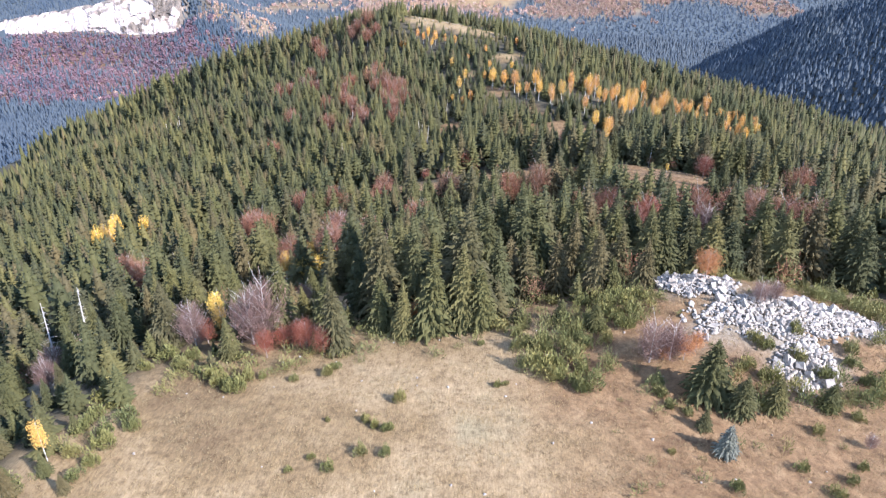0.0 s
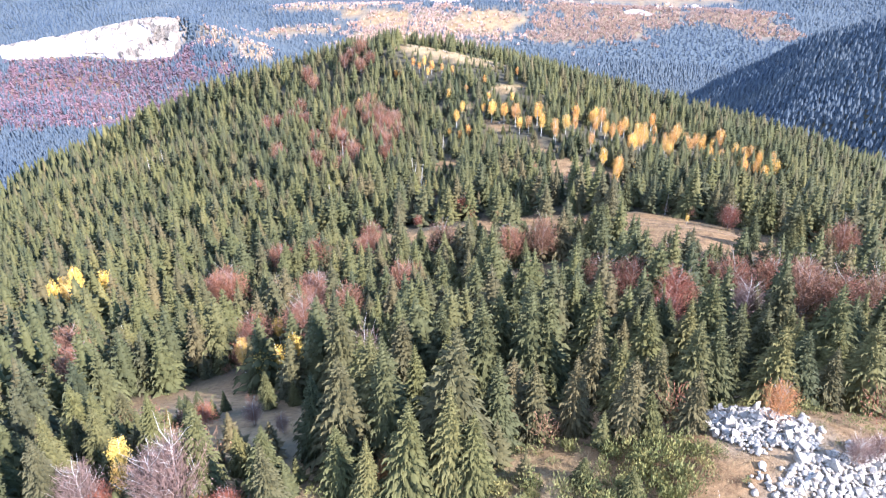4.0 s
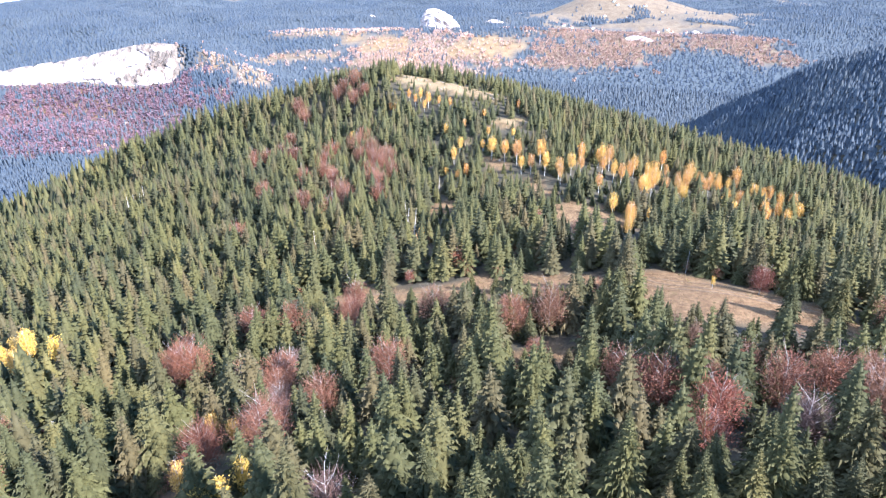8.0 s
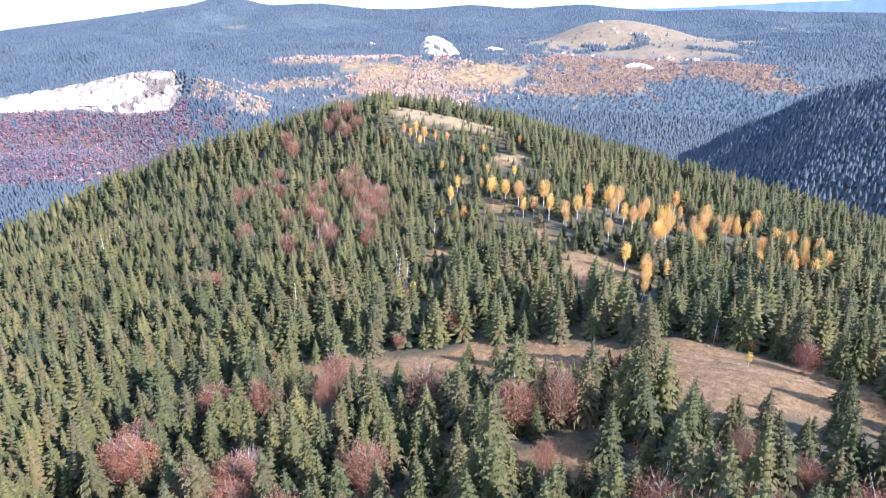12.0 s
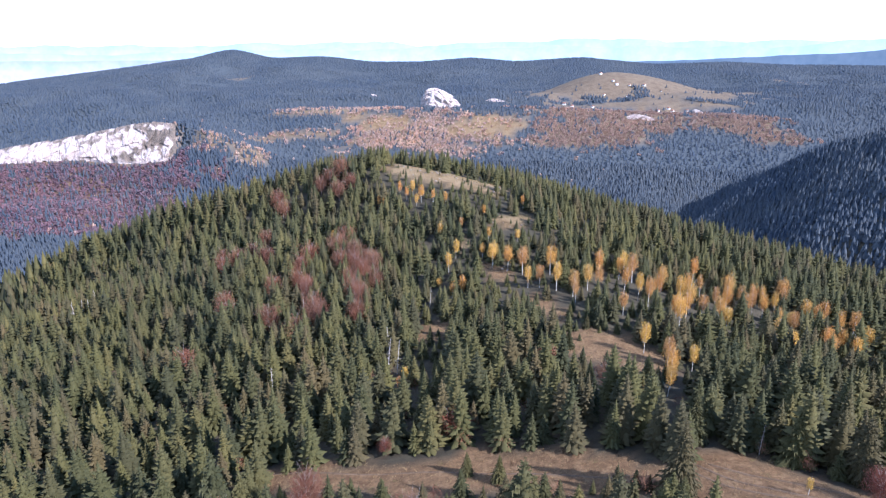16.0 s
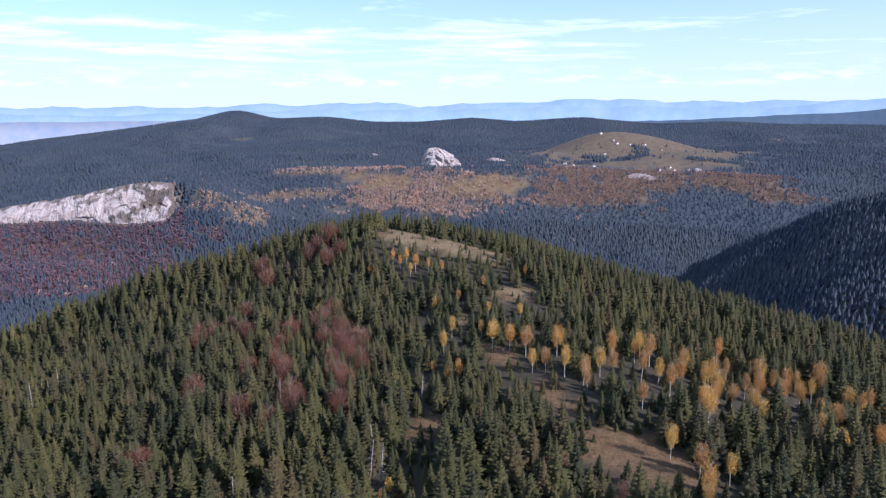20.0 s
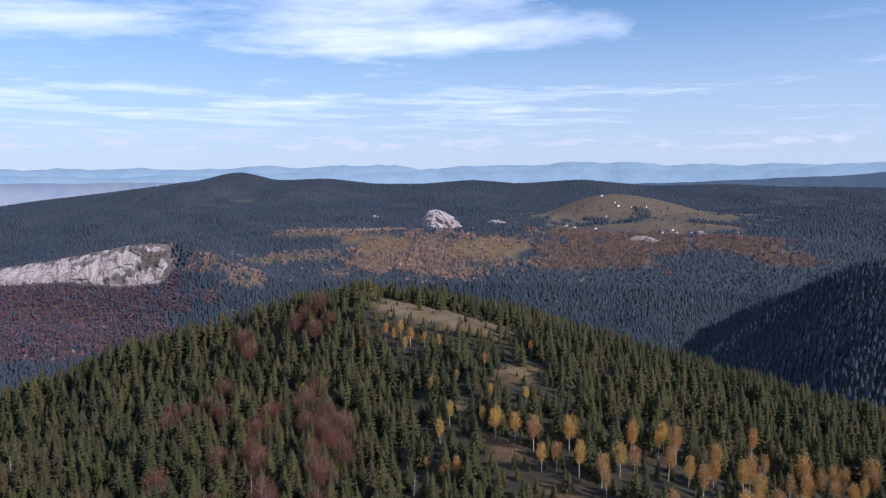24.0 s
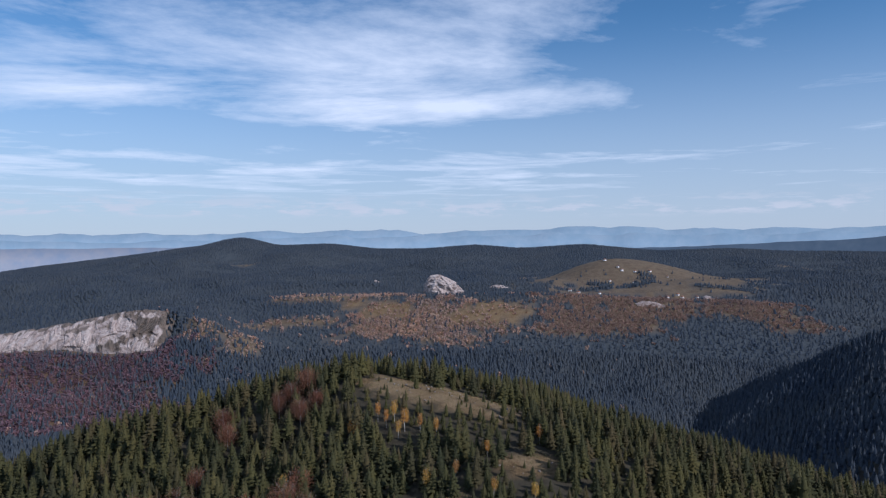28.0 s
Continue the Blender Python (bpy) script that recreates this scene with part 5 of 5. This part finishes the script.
x, y = scatter(-100, 60, 410, 560, 3.0)
keep = (openness(x, y) > 0.05) & (rng.random(len(x)) < 0.22)
stand("summit_stones", [(bco, btri)], x[keep], y[keep], 0.4 + 0.9 * rng.random(keep.sum()) ** 2, np.full(keep.sum(), 1.3), LIMESTONE, "pale stones scattered over the bare summit", "rocks").location.z = 0.35

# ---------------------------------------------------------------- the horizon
# backdrop hills: haze painted into the colour, plus a faint added glow
def hazed_distance(name, dark, light, glow):
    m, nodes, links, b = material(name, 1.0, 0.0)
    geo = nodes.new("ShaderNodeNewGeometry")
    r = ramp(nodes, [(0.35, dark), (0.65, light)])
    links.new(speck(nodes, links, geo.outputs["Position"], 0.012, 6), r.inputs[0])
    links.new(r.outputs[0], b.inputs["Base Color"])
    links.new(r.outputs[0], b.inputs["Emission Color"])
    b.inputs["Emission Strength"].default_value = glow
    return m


HAZE = hazed_distance("haze_painted_mountains", (0.22, 0.31, 0.40), (0.27, 0.35, 0.43), 0.30)
FIELDS = hazed_distance("hazy_fields", (0.19, 0.23, 0.30), (0.25, 0.26, 0.30), 0.3)
SLOPES = hazed_distance("hazy_forest", (0.07, 0.10, 0.14), (0.09, 0.12, 0.16), 0.2)


def range_of_hills(radius, a0, a1, heights, foot, seed, mat, rough, label):
    a = np.linspace(radians(a0), radians(a1), 160)
    top = np.interp(np.linspace(0, 1, 160), np.linspace(0, 1, len(heights)), heights)
    top = top + rough * (wave(a * 1000, a * 0, 230, seed) + 0.6 * wave(a * 1000, a * 0, 83, seed + 1) + 0.3 * wave(a * 1000, a * 0, 31, seed + 2))
    ys = np.array([0.0, 0.5, 1.0, 0.6])
    rad = radius + np.array([-160.0, -60.0, 0.0, 60.0])
    A, V = np.meshgrid(a, np.arange(4))
    Z = foot + (top[None] - foot) * ys[:, None]
    me = grid_mesh("mountain_range", np.sin(A) * rad[V], 200 + np.cos(A) * rad[V], Z)
    me.materials.append(mat)
    return tagged(new("backdrop", me), label, "mountains", kind="structure")


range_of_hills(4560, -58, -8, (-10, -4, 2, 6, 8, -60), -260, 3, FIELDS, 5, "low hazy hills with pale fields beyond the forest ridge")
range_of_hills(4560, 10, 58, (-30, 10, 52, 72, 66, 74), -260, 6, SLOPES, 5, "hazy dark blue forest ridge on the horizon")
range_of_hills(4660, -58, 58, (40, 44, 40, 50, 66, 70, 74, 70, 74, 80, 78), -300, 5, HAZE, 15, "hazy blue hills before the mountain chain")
range_of_hills(4760, -58, 58, (92, 102, 94, 88, 100, 106, 114, 110, 118, 140, 130), -300, 8, HAZE, 20, "mountain chain on the horizon, painted pale haze-blue")
